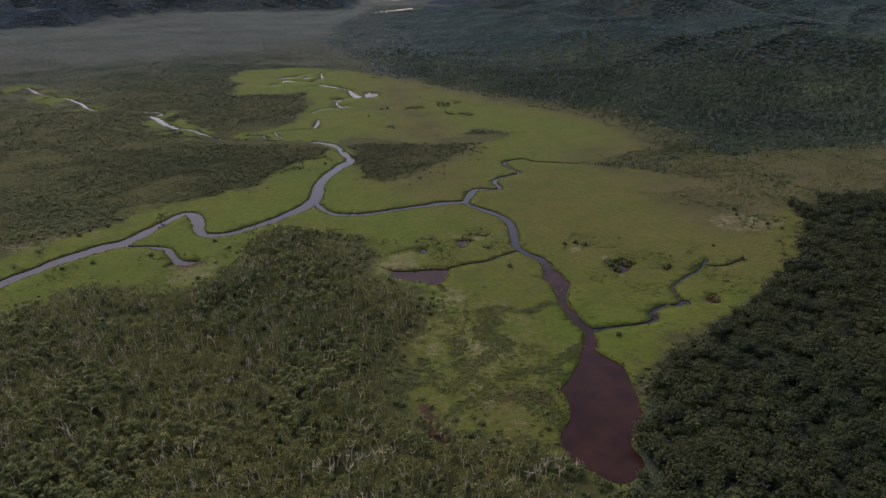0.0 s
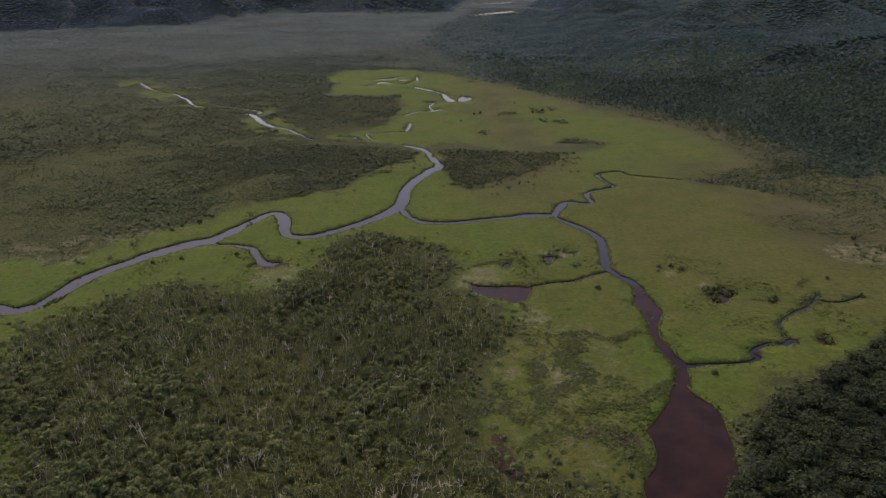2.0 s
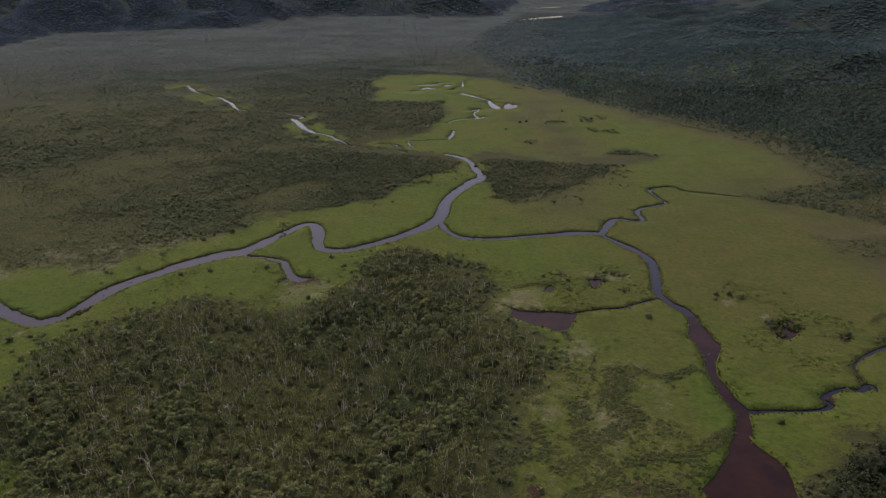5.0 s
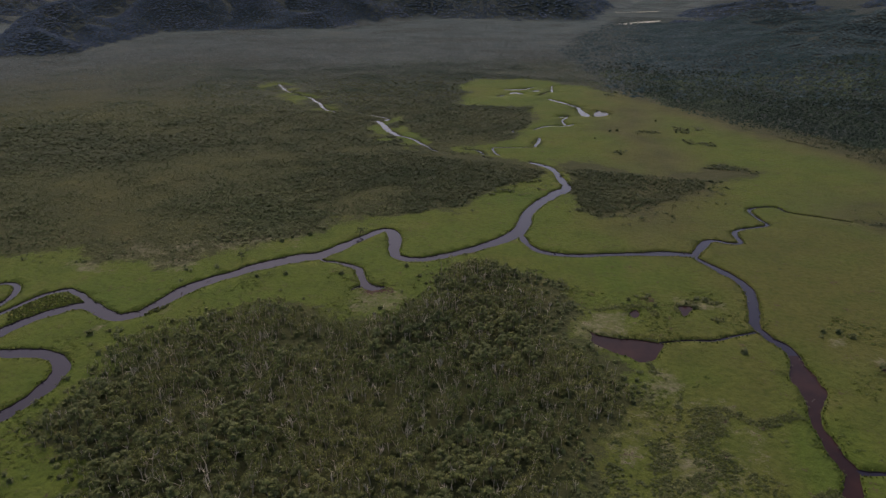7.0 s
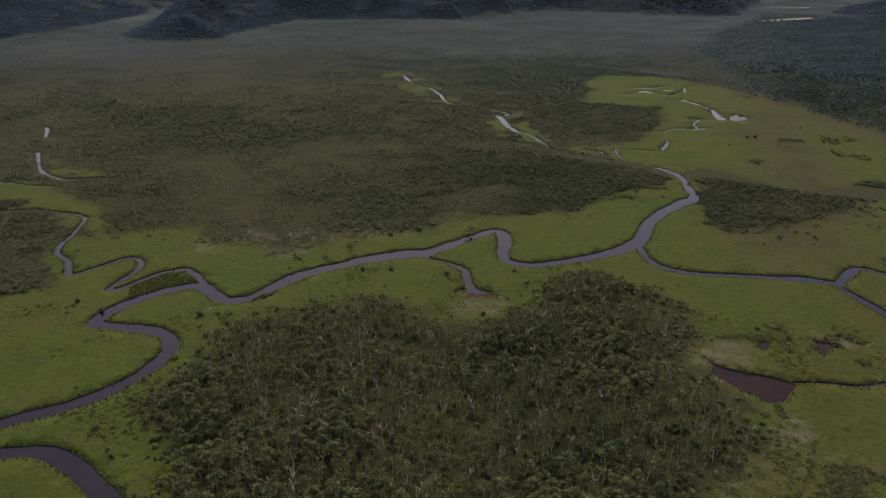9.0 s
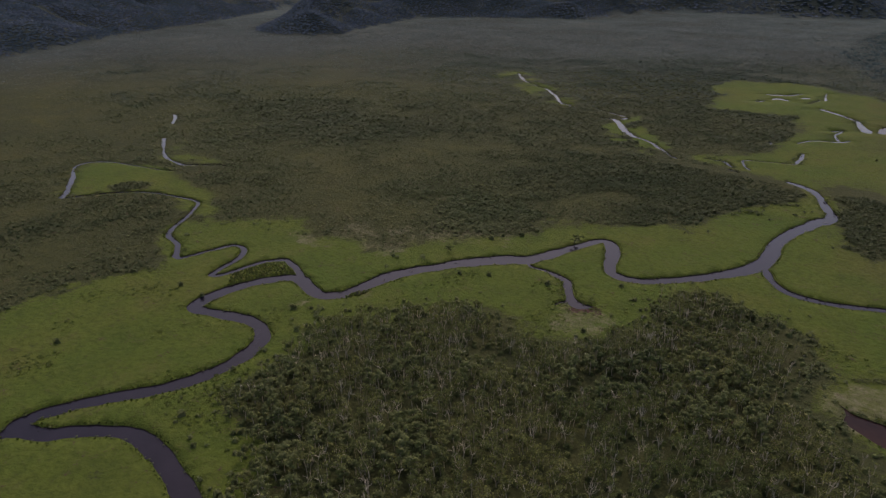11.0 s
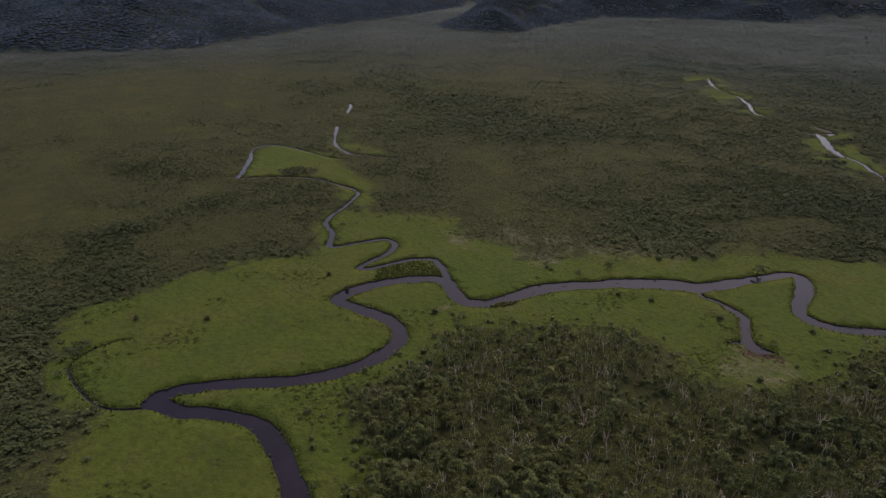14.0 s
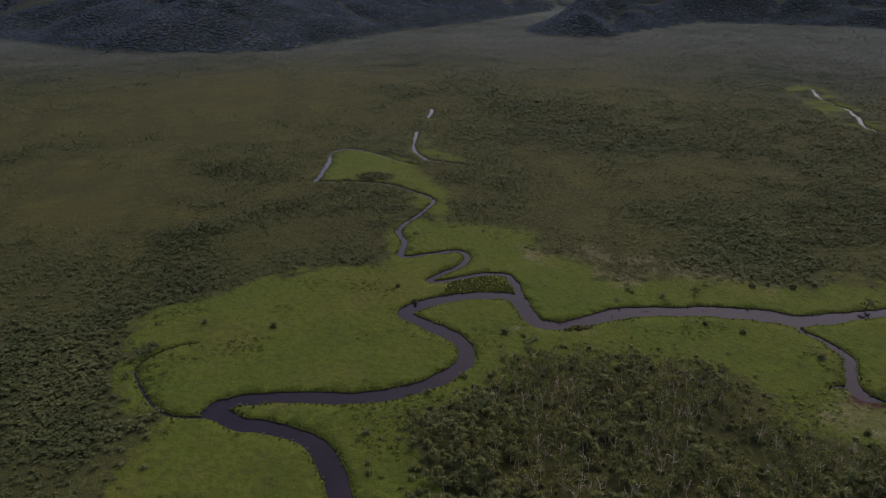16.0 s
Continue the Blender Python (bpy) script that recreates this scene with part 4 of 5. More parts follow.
def tussock(seed, n, h):
    rng = np.random.default_rng(seed)
    a = rng.random(n) * 6.28
    d = np.stack([np.cos(a), np.sin(a), np.zeros(n)], 1)
    side = np.stack([-np.sin(a), np.cos(a), np.zeros(n)], 1) * 0.16
    foot, tip = d * 0.12, d * (0.35 + 0.35 * rng.random((n, 1))) * h / 0.6 + np.array([0, 0, 1]) * h * (0.7 + 0.5 * rng.random((n, 1)))
    v = np.stack([foot + side, foot - side, tip], 1).reshape(-1, 3)
    return np.zeros((0, 3)), np.zeros((0, 3), int), v, np.arange(n * 3).reshape(n, 3)


def scatter(x0, x1, y0, y1, step, jitter=0.9):
    g = lattice_points(x0, x1, y0, y1, step)
    return g + step * jitter * (np.random.rand(*g.shape) - 0.5)


def plant_out(name, patterns, at, scale, mats, label, category, shade=None):
    """One mesh of many plants, each a turned and scaled copy of one of the patterns."""
    V, F, M, T, base = [], [], [], [], 0
    which = np.random.randint(len(patterns), size=len(at))
    turn, tint = np.random.rand(len(at)) * 6.2832, np.clip(np.random.rand(len(at)) if shade is None else shade, 0.002, 1)
    z = bank(at[:, 0], at[:, 1]) - 0.03 + hill(at[:, 0], at[:, 1])
    for k, ((wv, wf), (lv, lf)) in enumerate(patterns):
        sel = np.where(which == k)[0]
        if not len(sel):
            continue
        pv, pf = np.vstack([wv, lv]), np.vstack([wf, lf + len(wv)])
        c, s = np.cos(turn[sel])[:, None], np.sin(turn[sel])[:, None]
        sc = scale[sel][:, None]
        tall = sc * (0.85 + 0.3 * np.random.rand(len(sel), 1))
        v = np.stack([(pv[:, 0] * c - pv[:, 1] * s) * sc + at[sel, 0:1], (pv[:, 0] * s + pv[:, 1] * c) * sc + at[sel, 1:2], pv[:, 2] * tall + z[sel][:, None]], 2)
        V.append(v.reshape(-1, 3))
        F.append((pf[None] + (np.arange(len(sel)) * len(pv))[:, None, None]).reshape(-1, 3) + base)
        M.append(np.tile(np.r_[np.zeros(len(wf), np.int32), np.ones(len(lf), np.int32)], len(sel)))
        T.append(np.repeat(tint[sel], len(pv)))
        base += len(sel) * len(pv)
    ob = mesh_object(name, np.vstack(V), np.vstack(F), mats, True)
    ob.data.polygons.foreach_set("material_index", np.concatenate(M))
    ob.data.attributes.new("tint", 'FLOAT', 'POINT').data.foreach_set("value", np.concatenate(T).astype(np.float32))
    return tagged(ob, label, category, kind="stuff")


def clear_of_water(p, gap=0.6):
    ok = np.ones(len(p), bool)
    for kind, out in OUTLINES:
        lo, hi = out.min(0) - 4, out.max(0) + 4
        near = np.where((p[:, 0] > lo[0]) & (p[:, 0] < hi[0]) & (p[:, 1] > lo[1]) & (p[:, 1] < hi[1]) & ok)[0]
        if len(near):
            q = p[near]
            ok[near] = ~inside(q[:, 0], q[:, 1], out) & (edge_distance(q[:, 0], q[:, 1], out) > gap)
    return ok


PAPERBARKS = [paperbark(s) for s in range(14)] + [paperbark(20 + s, True) for s in range(4)]
BUSHES = [bush(s, 1.2, 1.5, 24, 0.24) for s in range(6)]
BUSHY = [full_crown(200 + s) for s in range(10)]
LOW_BUSHES = [spray_shrub(s, 1.0, 0.95, 14, 0.38, 1.7) for s in range(10)]
MID_BUSHES = [spray_shrub(s, 1.2, 0.75, 5, 0.66, 2.6) for s in range(14)]
FAR_BUSHES = [spray_shrub(s, 2.0, 0.45, 4, 0.95, 6.0) for s in range(12)]
MOOR_BUSHES = [spray_shrub(s, 1.2, 0.6, 5, 0.66, 4.5) for s in range(14)]
ROUND = [round_tree(s, 2.9, 5.4, 7, 25, 0.34) for s in range(10)]
ROUND_MID = [((np.zeros((0, 3)), np.zeros((0, 3), int)), slope_crown(s)) for s in range(16)]
ROUND_FAR = [((np.zeros((0, 3)), np.zeros((0, 3), int)), hill_crown(s)) for s in range(16)]


def woodland():
    """The paperbark wood: a stand of separate trees where the drone passes nearest, the rest as one mass."""
    p = scatter(-185, 60, 88, 315, 3.1)
    p = p[inside(p[:, 0] + 6 * (grain(p[:, 0], p[:, 1], 14, 21) - 0.5), p[:, 1] + 6 * (grain(p[:, 0], p[:, 1], 14, 22) - 0.5), WOOD)]
    p = p[clear_of_water(p, 2.0) & (grain(p[:, 0], p[:, 1], 12, 23) > 0.14)]
    rim = edge_distance(p[:, 0], p[:, 1], SOUTH_EDGE)
    p = p[(rim > 5) | (np.random.rand(len(p)) < 0.25 + 0.13 * rim)]
    stand = (p[:, 0] > -75) & (p[:, 0] < 30) & (p[:, 1] > 114) & (p[:, 1] < 156)
    single = p[stand][:300]
    rest = np.vstack([p[~stand], p[stand][300:]])
    mood = 0.15 + 0.7 * grain(rest[:, 0], rest[:, 1], 17, 27) + 0.35 * (np.random.rand(len(rest)) - 0.5)
    leafy = grain(rest[:, 0], rest[:, 1], 21, 25) * 0.65 + 0.35 * np.random.rand(len(rest)) > 0.58
    size = np.clip(0.5 + edge_distance(rest[:, 0], rest[:, 1], SOUTH_EDGE) / 26, 0, 1)
    tall = rest[~leafy]
    plant_out("paperbark_wood", PAPERBARKS, tall, size[~leafy] * (0.7 + 0.55 * np.random.rand(len(tall))), [BARK, GUM], "open paperbark wood with pale forked trunks and sparse crowns", "woodland", mood[~leafy])
    full = rest[leafy]
    plant_out("leafy_wood", BUSHY, full, size[leafy] * (0.8 + 0.6 * np.random.rand(len(full))), [BARK, CANOPY], "fuller olive-green trees among the paperbarks", "woodland", mood[leafy])
    u = scatter(-185, 60, 88, 315, 2.5)
    off = np.where(inside(u[:, 0], u[:, 1], WOOD), 0, edge_distance(u[:, 0], u[:, 1], SOUTH_EDGE))
    u = u[(np.random.rand(len(u)) < 0.16 * np.exp(-off / 4.0) + 0.45 * (off == 0)) & (off < 18) & (u[:, 0] < 52) & clear_of_water(u, 1.0) & (grain(u[:, 0], u[:, 1], 9, 24) > 0.12 + 0.02 * off)]
    plant_out("undergrowth", BUSHES, u, 0.6 + 0.6 * np.random.rand(len(u)), [DARKBARK, CANOPY], "olive-green undergrowth between paperbark trunks", "undergrowth")
    firsts = []
    for k in range(len(PAPERBARKS)):
        wood, crown, tufts = paperbark(k if k < 14 else 6 + k, k >= 14, apart=True)
        root = new("tree")
        for n, piece in enumerate(wood):
            limb = mesh_object("limb" if n else "trunk", *piece, [BARK])
            limb.parent = root
            if n and n <= len(tufts):
                mesh_object("foliage", *tufts[n - 1], [GUM]).parent = limb
        mesh_object("crown", *crown, [GUM]).parent = root
        words = "bare dead paperbark with pale forked limbs" if k >= 14 else "slender paperbark tree with pale trunk and sparse olive crown"
        firsts.append(tagged(root, words, "tree", "trees of the near stand"))
    for k, (x, y) in enumerate(single):
        i = k % len(firsts)
        s = 0.8 + 0.45 * random.random()
        m = pose(x, y, 0.3, 0, 0, random.random() * 360)
        if k < len(firsts):
            firsts[i].matrix_basis = m
        else:
            copy_thing(firsts[i], m).scale = (s, s, s)


woodland()


def forests():
    near = scatter(40, 330, 70, 420, 3.7)
    near = near[in_view(near[:, 0], near[:, 1], 92, 420) & east_side(near) & clear_of_water(near, 1.5)]
    near = near[(cover(near[:, 0], near[:, 1])[1] > 0.6) & (~in_fen(near[:, 0], near[:, 1]) | (np.random.rand(len(near)) < 0.5 * (grain(near[:, 0], near[:, 1], 16, 97) > 0.66)))]
    tongue = near[:, 1] > 345
    low = near[tongue]
    near = near[~tongue]
    plant_out("dense_forest", ROUND, near, (0.6 + 0.72 * np.random.rand(len(near)) ** 1.6), [DARKBARK, FOREST], "dense dark green forest of rounded crowns", "forest")
    mid = scatter(-200, 760, 300, 1100, 3.1, 1.8)
    mid = mid[in_view(mid[:, 0], mid[:, 1], 420, 1000) & east_side(mid)]
    mid = mid[(cover(mid[:, 0], mid[:, 1])[1] > 0.6) & (~in_fen(mid[:, 0], mid[:, 1]) | (np.random.rand(len(mid)) < 0.5 * (grain(mid[:, 0], mid[:, 1], 16, 97) > 0.66)))]
    mid = mid[np.hypot(mid[:, 0] + 10, mid[:, 1] - 30) < 690 + 310 * np.random.rand(len(mid))]
    rim = edge_distance(mid[:, 0], mid[:, 1], EAST_EDGE + [(-110, 900), (-190, 1120), (900, 1120), (900, 300)])
    mid, rim = (lambda ok: (mid[ok], rim[ok]))(np.random.rand(len(mid)) < np.clip(rim / 25 + 0.9 * grain(mid[:, 0], mid[:, 1], 14, 87) - 0.1, 0, 1))
    grown = np.clip(rim / 60 + 0.4, 0, 1)
    grown[in_fen(mid[:, 0], mid[:, 1])] = 0.45
    size = grown * (0.68 + 1.0 * np.random.rand(len(mid)) ** 2.2) * (0.8 + 0.4 * grain(mid[:, 0], mid[:, 1], 45, 89))
    skirt = ((rim < 14 + 30 * grain(mid[:, 0], mid[:, 1], 30, 88)) & (mid[:, 1] < 640)) | in_fen(mid[:, 0], mid[:, 1])
    edge, edge_size = np.vstack([low, mid[skirt]]), np.r_[0.7 + 0.5 * np.random.rand(len(low)), size[skirt]]
    plant_out("low_forest", ROUND_MID, edge, edge_size, [DARKBARK, SKIRT], "low olive trees along the forest edge beside the marsh", "forest")
    mid, size = mid[~skirt], size[~skirt]
    plant_out("hillside_forest", ROUND_MID, mid, size, [DARKBARK, SLOPE], "dark green forest covering a gentle hillside", "forest", 1.5 * grain(0.7 * mid[:, 0] + mid[:, 1], mid[:, 1] - 0.7 * mid[:, 0], 120, 83) + 0.7 * grain(mid[:, 0], mid[:, 1], 30, 84) - 0.8 + 0.3 * np.random.rand(len(mid)))
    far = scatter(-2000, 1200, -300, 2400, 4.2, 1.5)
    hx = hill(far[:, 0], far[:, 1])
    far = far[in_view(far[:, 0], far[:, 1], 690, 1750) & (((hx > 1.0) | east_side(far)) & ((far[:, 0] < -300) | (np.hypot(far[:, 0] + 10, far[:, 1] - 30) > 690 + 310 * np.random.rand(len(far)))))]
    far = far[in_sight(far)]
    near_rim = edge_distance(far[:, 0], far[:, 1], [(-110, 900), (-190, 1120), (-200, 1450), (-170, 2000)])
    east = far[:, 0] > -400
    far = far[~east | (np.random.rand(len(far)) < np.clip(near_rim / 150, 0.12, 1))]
    for name, sel, mat, words in (("distant_hill_forest", far[far[:, 0] <= -400], HAZED_HILL, "forest on distant rounded hills, leaves tinted blue for haze"),
                                  ("distant_slope_forest", far[far[:, 0] > -400], HAZED_SLOPE, "dark green forest on the far end of the slope, hazed bluer")):
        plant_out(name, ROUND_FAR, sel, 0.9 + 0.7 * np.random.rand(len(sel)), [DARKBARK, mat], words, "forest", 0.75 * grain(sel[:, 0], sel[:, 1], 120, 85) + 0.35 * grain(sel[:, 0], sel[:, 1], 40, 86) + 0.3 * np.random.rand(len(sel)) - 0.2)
    last = scatter(-2500, 1500, -300, 2500, 8.0, 1.6)
    last = last[in_view(last[:, 0], last[:, 1], 1750, 2450) & (hill(last[:, 0], last[:, 1]) > 0.3)]
    last = last[in_sight(last)]
    plant_out("farthest_hill_forest", ROUND_FAR, last, 1.5 + 0.7 * np.random.rand(len(last)), [DARKBARK, HAZED_HILL], "forest on the farthest hills, leaves tinted blue for haze", "forest")


forests()


def heaths():
    near = scatter(-500, 320, 50, 470, 1.8)
    x, y = near[:, 0], near[:, 1]
    c, fen = cover(x, y), in_fen(x, y)
    chance = np.where(fen, 0.9 * np.clip(c[1] - 0.2, 0, 1), np.clip(c[1] * 3 - 1.7, 0, 1) * thickness(x, y, 31)) * (~east_side(near) | fen | ((y > 330) & (edge_distance(x, y, EAST_EDGE) < 40)))
    fringe = np.minimum(edge_distance(x, y, MARSH), edge_distance(x, y, SHRUB_ISLAND))
    chance = np.where((c[1] < 0.5) & (fringe < 16), np.maximum(chance, 0.12 * (1 - fringe / 16) * (grain(x, y, 7, 37) > 0.5)), chance)
    ok = in_view(x, y, 92, 470) & (np.random.rand(len(near)) < chance) & ~inside(x, y, WOOD)
    near = near[ok]
    near = near[clear_of_water(near, 0.8)]
    moor = in_fen(near[:, 0], near[:, 1])
    plant_out("heath", LOW_BUSHES, near, np.where(moor, 0.8, 1.0) * (0.5 + 0.95 * thickness(near[:, 0], near[:, 1], 31) ** 1.5) * (0.7 + 0.8 * np.random.rand(len(near)) ** 2), [DARKBARK, HEATH], "low dark olive heath shrubs over brown ground", "heath", np.where(moor, 0.45, heath_shade(near)))
    mid = scatter(-950, 430, 40, 1100, 2.2)
    x, y = mid[:, 0], mid[:, 1]
    c = cover(x, y)
    ok = in_view(x, y, 470, 1060) & (np.hypot(x + 10, y - 30) < 800 + 260 * np.random.rand(len(x))) & ((hill(x, y) < 1) | in_fen(x, y)) & (~east_side(mid) | in_fen(x, y)) & (np.random.rand(len(mid)) < np.clip(c[1] * 3 - 1.7, 0, 1) * np.where(in_fen(x, y), 0.8, thickness(x, y, 31)))
    mid = mid[ok]
    mid = mid[clear_of_water(mid, 3.0)]
    # Past 620 to 880 m the shrubs take the hazier leaf colour.
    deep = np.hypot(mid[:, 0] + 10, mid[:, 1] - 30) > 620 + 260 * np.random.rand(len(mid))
    for name, shrubs, sel, mat, words in (("wide_heath", MID_BUSHES, mid[~deep], HEATH, "wide heath of dark low shrubs beyond the river"), ("moor_heath", MOOR_BUSHES, mid[deep], HAZED_MID_HEATH, "heath reaching to the foot of the hills, greyed for haze")):
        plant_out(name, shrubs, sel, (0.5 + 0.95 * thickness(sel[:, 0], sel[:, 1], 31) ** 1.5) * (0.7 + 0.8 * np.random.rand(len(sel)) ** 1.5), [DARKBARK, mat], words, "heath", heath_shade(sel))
    far = scatter(-1300, 350, -20, 3000, 5.2)
    x, y = far[:, 0], far[:, 1]
    far = far[in_view(x, y, 800, 3000) & (np.hypot(x + 10, y - 30) > 800 + 260 * np.random.rand(len(x))) & (hill(x, y) < 1) & (np.random.rand(len(far)) < thickness(x, y, 31))]
    plant_out("distant_heath", FAR_BUSHES, far, 0.8 + 0.8 * np.random.rand(len(far)), [DARKBARK, HAZED_FAR_HEATH], "distant heath scrub on the valley floor, paled for haze", "heath", heath_shade(far))
    scrub = scatter(-28, 120, 140, 300, 0.72)
    x, y = scrub[:, 0], scrub[:, 1]
    near_band = np.zeros(len(scrub))
    for path, half in SCRUB_BANDS:
        d = np.min([np.hypot(x - bx, y - by) for bx, by in spline(path, 0.7)], axis=0)
        near_band = np.maximum(near_band, np.clip(1.9 - d / half, 0, 1))
    loose = 0.16 * inside(x, y, SCRUB_FIELD) * np.clip(1.0 - 9.0 * np.abs(grain(x, y, 13, 51) - 0.5), 0, 1)
    scrub = scrub[clear_of_water(scrub, 0.3) & (np.random.rand(len(scrub)) < np.maximum(0.85 * near_band, 2.2 * loose))]
    plant_out("scrub", LOW_BUSHES, scrub, 0.34 + 0.36 * np.random.rand(len(scrub)) ** 1.5, [DARKBARK, SCRUB], "green scrub mounds on boggy ground beside the pond", "scrub")


heaths()


def reeds():
    p = scatter(-232, -206, 194, 226, 1.0)
    p = p[inside(p[:, 0], p[:, 1], ISLET) & clear_of_water(p, 0.4)]
    q = np.array(REED_BAR)
    bar = scatter(q[:, 0].min(), q[:, 0].max(), q[:, 1].min(), q[:, 1].max(), 0.8)
    p = np.vstack([p, bar[inside(bar[:, 0], bar[:, 1], REED_BAR)]])
    for poly in REED_SHALLOWS:
        q = np.array(poly)
        wet = scatter(q[:, 0].min(), q[:, 0].max(), q[:, 1].min(), q[:, 1].max(), 0.9)
        p = np.vstack([p, wet[inside(wet[:, 0], wet[:, 1], poly) & (grain(wet[:, 0], wet[:, 1], 2.5, 47) > 0.5)]])
    plant_out("reed_bed", BUSHES, p, 0.30 + 0.25 * np.random.rand(len(p)), [SEDGE, SEDGE], "pale-tipped reeds crowding an islet between the channels", "reeds")


reeds()


def grasses():
    clumps = []
    for s in range(5):
        wv, wf, lv, lf = tussock(s, 7, 0.32)
        clumps.append(((wv, wf), (lv, lf)))
    p = scatter(-290, 190, 60, 400, 2.0)
    c = cover(p[:, 0], p[:, 1])
    p = p[in_view(p[:, 0], p[:, 1], 92, 280) & (c[0] > 0.5) & clear_of_water(p, 0.3) & (grain(p[:, 0], p[:, 1], 16, 41) + 0.35 * np.random.rand(len(p)) > 0.90)]
    mats = [bush(130 + k, 0.75, 0.30, 9, 0.30, core=False) for k in range(5)]
    plant_out("marsh_grass", mats, p, 0.6 + 0.8 * np.random.rand(len(p)), [TUFT, TUFT], "tussocks of green marsh grass", "grass")
    rim = []
    for kind, out in OUTLINES:
        nxt = np.roll(out, -1, 0)
        d = nxt - out
        nrm = np.stack([d[:, 1], -d[:, 0]], 1) / np.maximum(np.hypot(d[:, 0], d[:, 1]), 1e-6)[:, None]
        for s in (0.0,):
            for side in (-1, 1):
                rim.append(out + d * s + side * nrm * (0.25 + 0.7 * np.random.rand(len(out), 1)))
    rim = np.vstack(rim)
    rim = rim[clear_of_water(rim, 0.12) & in_view(rim[:, 0], rim[:, 1], 92, 420)]
    tufts = np.vstack([out for _, out in OUTLINES])
    tufts = tufts + 0.9 * (np.random.rand(*tufts.shape) - 0.5)
    far_off = np.hypot(tufts[:, 0] + 10, tufts[:, 1] - 30)
    tufts, far_off = (lambda ok: (tufts[ok], far_off[ok]))((np.random.rand(len(tufts)) < 0.55) & (grain(tufts[:, 0], tufts[:, 1], 9, 45) > 0.36) & in_view(tufts[:, 0], tufts[:, 1], 92, 900))
    dry = np.ones(len(tufts), bool)
    for kind, out in OUTLINES:
        wet_in = inside(tufts[:, 0], tufts[:, 1], out)
        dry[wet_in] &= edge_distance(tufts[wet_in, 0], tufts[wet_in, 1], out) < 0.6
    tufts, far_off = tufts[dry], far_off[dry]
    plant_out("bank_tufts", LOW_BUSHES, tufts, (0.35 + 0.4 * np.random.rand(len(tufts)) ** 2) * np.clip(far_off / 400, 0.8, 1.1), [DARKBARK, HEATH], "dark overhanging tufts along the cut banks", "tufts")
    far_banks = np.vstack([out for _, out in OUTLINES if out[:, 1].mean() > 470 and out[:, 1].mean() < 900])
    far_banks = far_banks + 4.5 * (np.random.rand(*far_banks.shape) - 0.5) + [0, 0.8]
    far_banks = far_banks[(grain(far_banks[:, 0], far_banks[:, 1], 14, 49) > 0.42) & clear_of_water(far_banks, 0.2) & (np.random.rand(len(far_banks)) < 0.9)]
    plant_out("creek_shrubs", LOW_BUSHES, far_banks, 0.7 + 0.8 * np.random.rand(len(far_banks)) ** 2, [DARKBARK, HEATH], "dark shrubs crowding the banks of distant creeks", "shrubs", 0.3 * np.random.rand(len(far_banks)))
    plant_out("bank_sedge", clumps, rim, 0.8 + 0.9 * np.random.rand(len(rim)), [SEDGE, SEDGE], "straw-tipped sedge fringing the river banks", "sedge")


grasses()


# ---- single things: shrubs and small trees standing alone in the marsh, drowned logs ----
def lone_shrubs():
    firsts = []
    for k in range(4):
        root = new("shrub")
        wood = tube([(0, 0, -0.1), (0.05, 0.03, 0.5), (0.02, 0.1, 1.1)], [0.09, 0.06, 0.02], 4)
        _, crown = bush(90 + k, 1.25, 1.8, 75, 0.22)
        for nm, (v, f), m in (("stem", wood, DARKBARK), ("crown", crown, SCRUB if k % 2 else HEATH)):
            mesh_object(nm, v, f, [m]).parent = root
        firsts.append(tagged(root, "rounded olive shrub alone in green marsh grass" if k % 2 == 0 else "bright green shrub alone in marsh grass", "shrub", "shrubs of the marsh"))
    places = [(-163, 141), (-236, 186), (-243, 118), (-229, 137), (-222, 186), (-188, 201), (-183, 205), (-160, 262), (-171, 300), (-163, 312), (-169, 306), (-150, 268),
              (-128, 276), (-105, 292), (70, 262), (79, 265), (95, 262), (-12, 290), (-2, 288),
              (9, 294), (12, 291), (55, 286), (60, 287), (64, 285), (121, 283), (147, 322), (152, 313), (157, 309), (161, 303), (149, 330), (128, 268), (20, 282), (-52, 588),
              (-47, 592), (-3, 600), (5, 612), (-60, 560), (-20, 640), (66, 172), (60, 205), (28, 262)]
    for k, (x, y) in enumerate(places):
        m = pose(x, y, 0.32, 0, 0, random.random() * 360)
        z = 0.7 + 0.6 * random.random()
        if k < len(firsts):
            firsts[k].matrix_basis = m
        else:
            copy_thing(firsts[k % len(firsts)], m).scale = (z, z, z)


lone_shrubs()


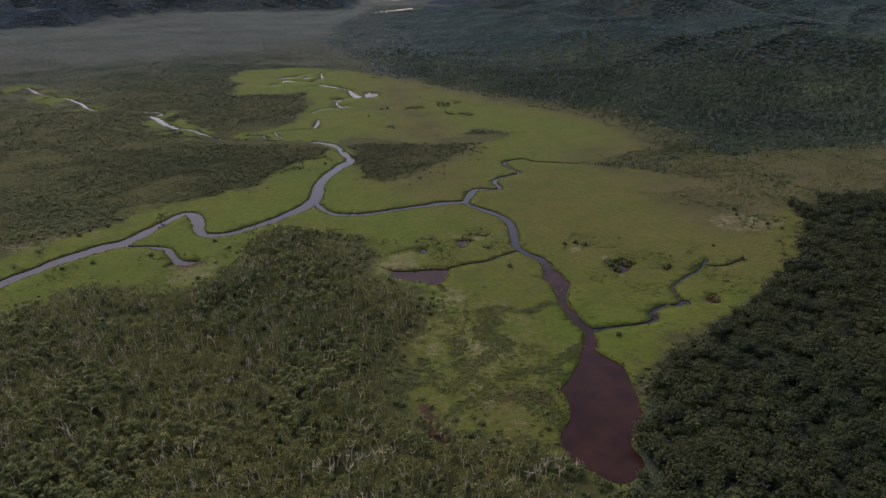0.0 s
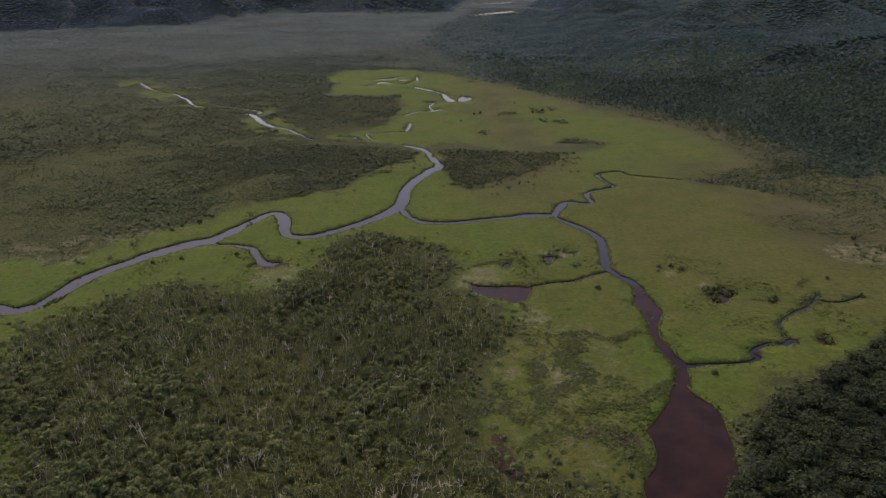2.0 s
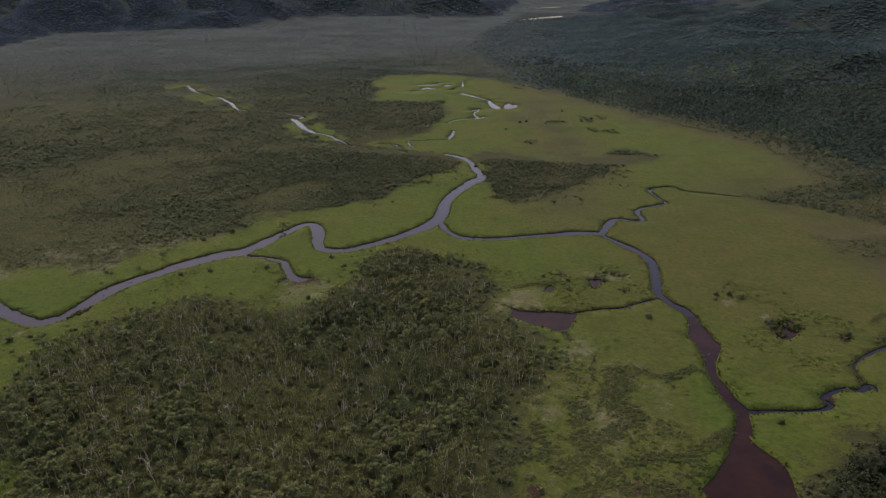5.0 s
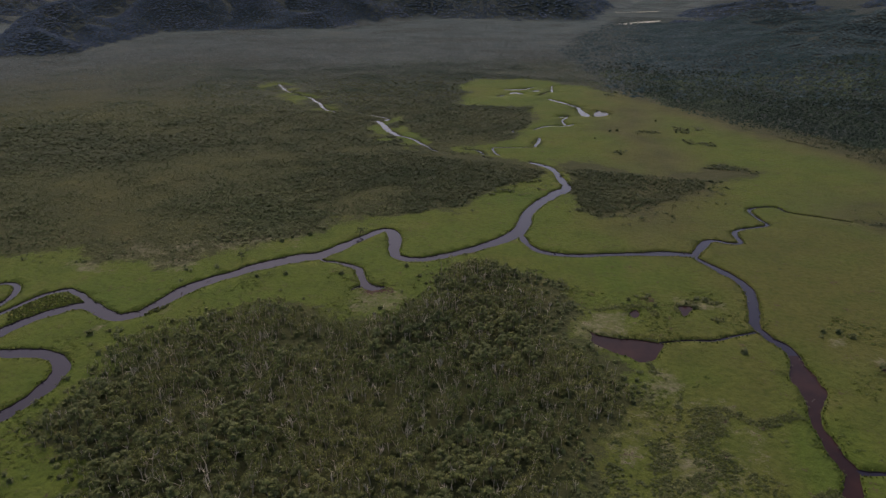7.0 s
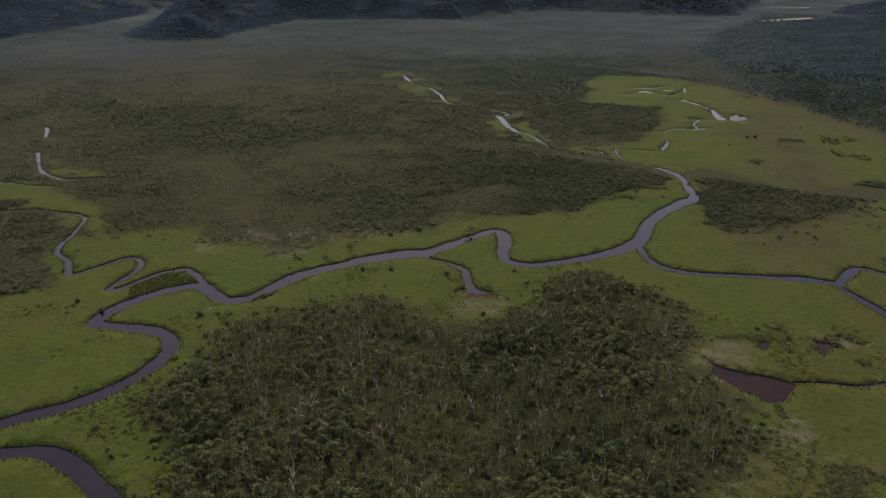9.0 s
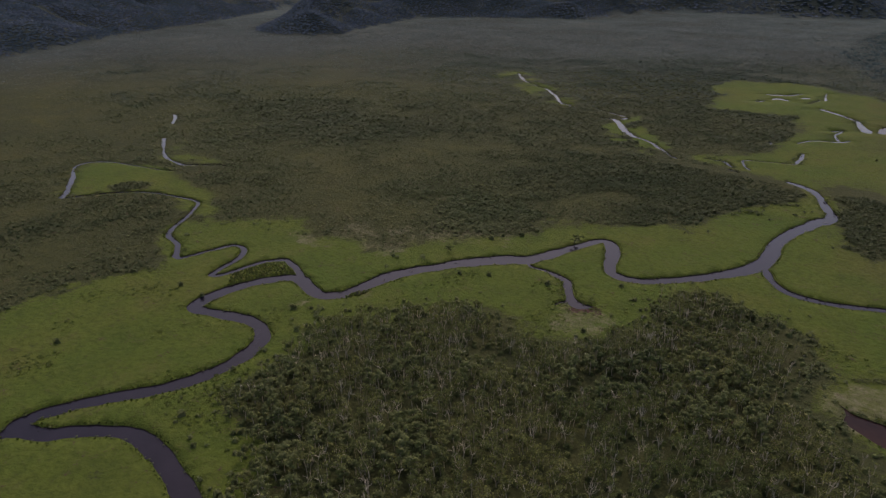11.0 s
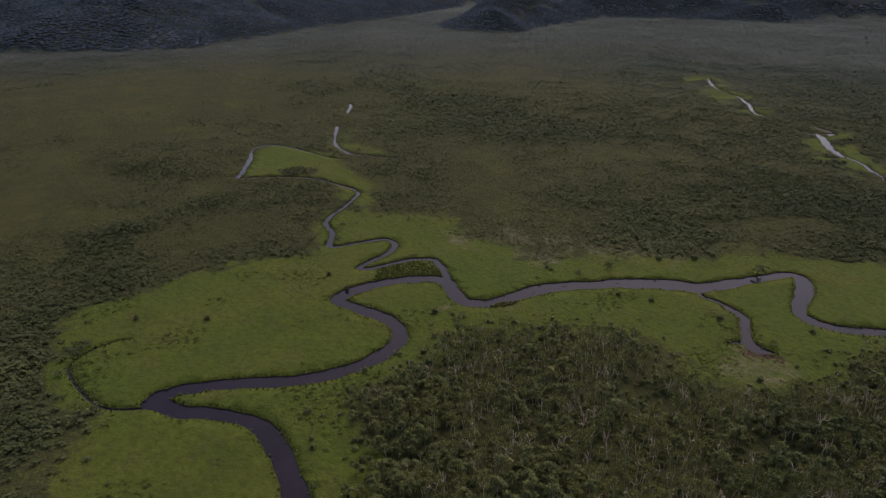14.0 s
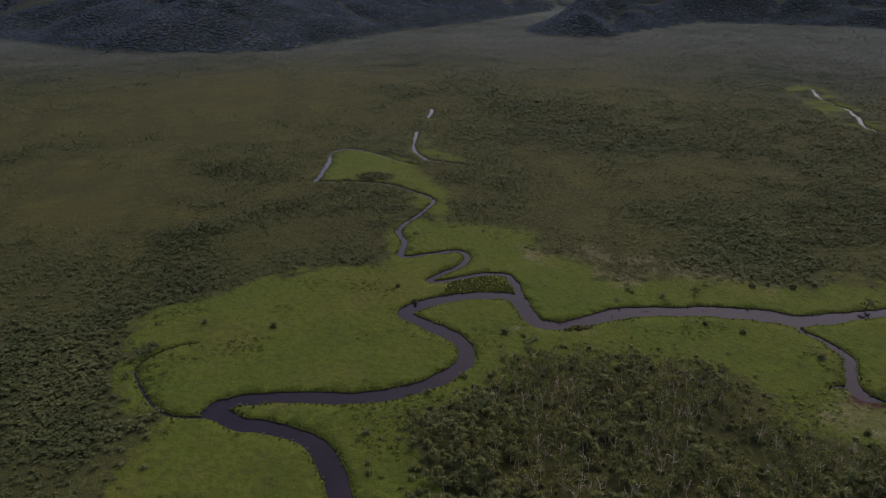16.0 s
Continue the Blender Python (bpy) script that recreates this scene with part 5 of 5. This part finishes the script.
def bank_trees():
    """Small sparse trees on the north bank, the larger one leaning over the water."""
    for seed, x, y, size, lean, words in ((5, -140.6, 319.6, 1.05, 1.3, "grey-olive tree leaning from the bank over the river"), (9, -177.6, 276.6, 0.72, 0.4, "small dark tree standing alone in marsh grass")):
        root = new("tree")
        rng = np.random.default_rng(seed)
        path = [(0, 0, -0.2), (0.1, -0.25 * lean, 0.9), (0.0, -0.6 * lean, 1.9), (0.2, -0.9 * lean, 2.8)]
        mesh_object("trunk", *tube(path, [0.20, 0.16, 0.12, 0.06], 6), [DARKBARK]).parent = root
        green = [leaves(rng, 70, (0.2, -0.9 * lean, 3.2), (1.3, 1.2, 0.8), 0.24)]
        for k in range(6):
            a = 6.2832 * (k + 0.5 * rng.random()) / 6
            p = np.array(path[1 + k % 2])
            q = p + np.array([math.cos(a) * 1.0, math.sin(a) * 1.0 - 0.3 * lean, 0.7])
            r = q + np.array([math.cos(a) * 0.8, math.sin(a) * 0.8 - 0.2 * lean, 0.5])
            mesh_object("limb", *tube([p, q, r], [0.09, 0.06, 0.02], 4), [DARKBARK]).parent = root
            green.append(leaves(rng, 50, r, (0.95, 0.95, 0.6), 0.24))
        mesh_object("crown", *join(green), [HEATH if seed == 5 else FOREST]).parent = root
        root.matrix_basis = pose(x, y, 0.25, 0, 0, 90)
        root.scale = (size,) * 3
        tagged(root, words, "tree")


bank_trees()


def logs():
    first = new("log")
    mesh_object("stem", *tube([(-1.1, 0, 0.0), (-0.3, 0.1, 0.12), (0.5, 0.05, 0.14), (1.2, -0.1, 0.05)], [0.10, 0.15, 0.14, 0.06], 6), [DARKBARK]).parent = first
    mesh_object("stub", *tube([(0.2, 0.05, 0.15), (0.45, 0.3, 0.5)], [0.06, 0.02], 4), [DARKBARK]).parent = first
    tagged(first, "dark waterlogged log lying in the river shallows", "log", "logs in the river")
    spots = [(-156, 288.5, 20), (-177, 252, 70), (-167.5, 270, 40), (-98, 306.5, 30), (-45, 330.5, 5), (-13, 341.5, 15), (45, 264, 80), (46, 240, 60), (-179.5, 239, 120), (-60, 420, 10)]
    for k, (x, y, turn) in enumerate(spots):
        m = pose(x, y, 0.03, 0, 0, turn)
        if k == 0:
            first.matrix_basis = m
        else:
            copy_thing(first, m)


logs()
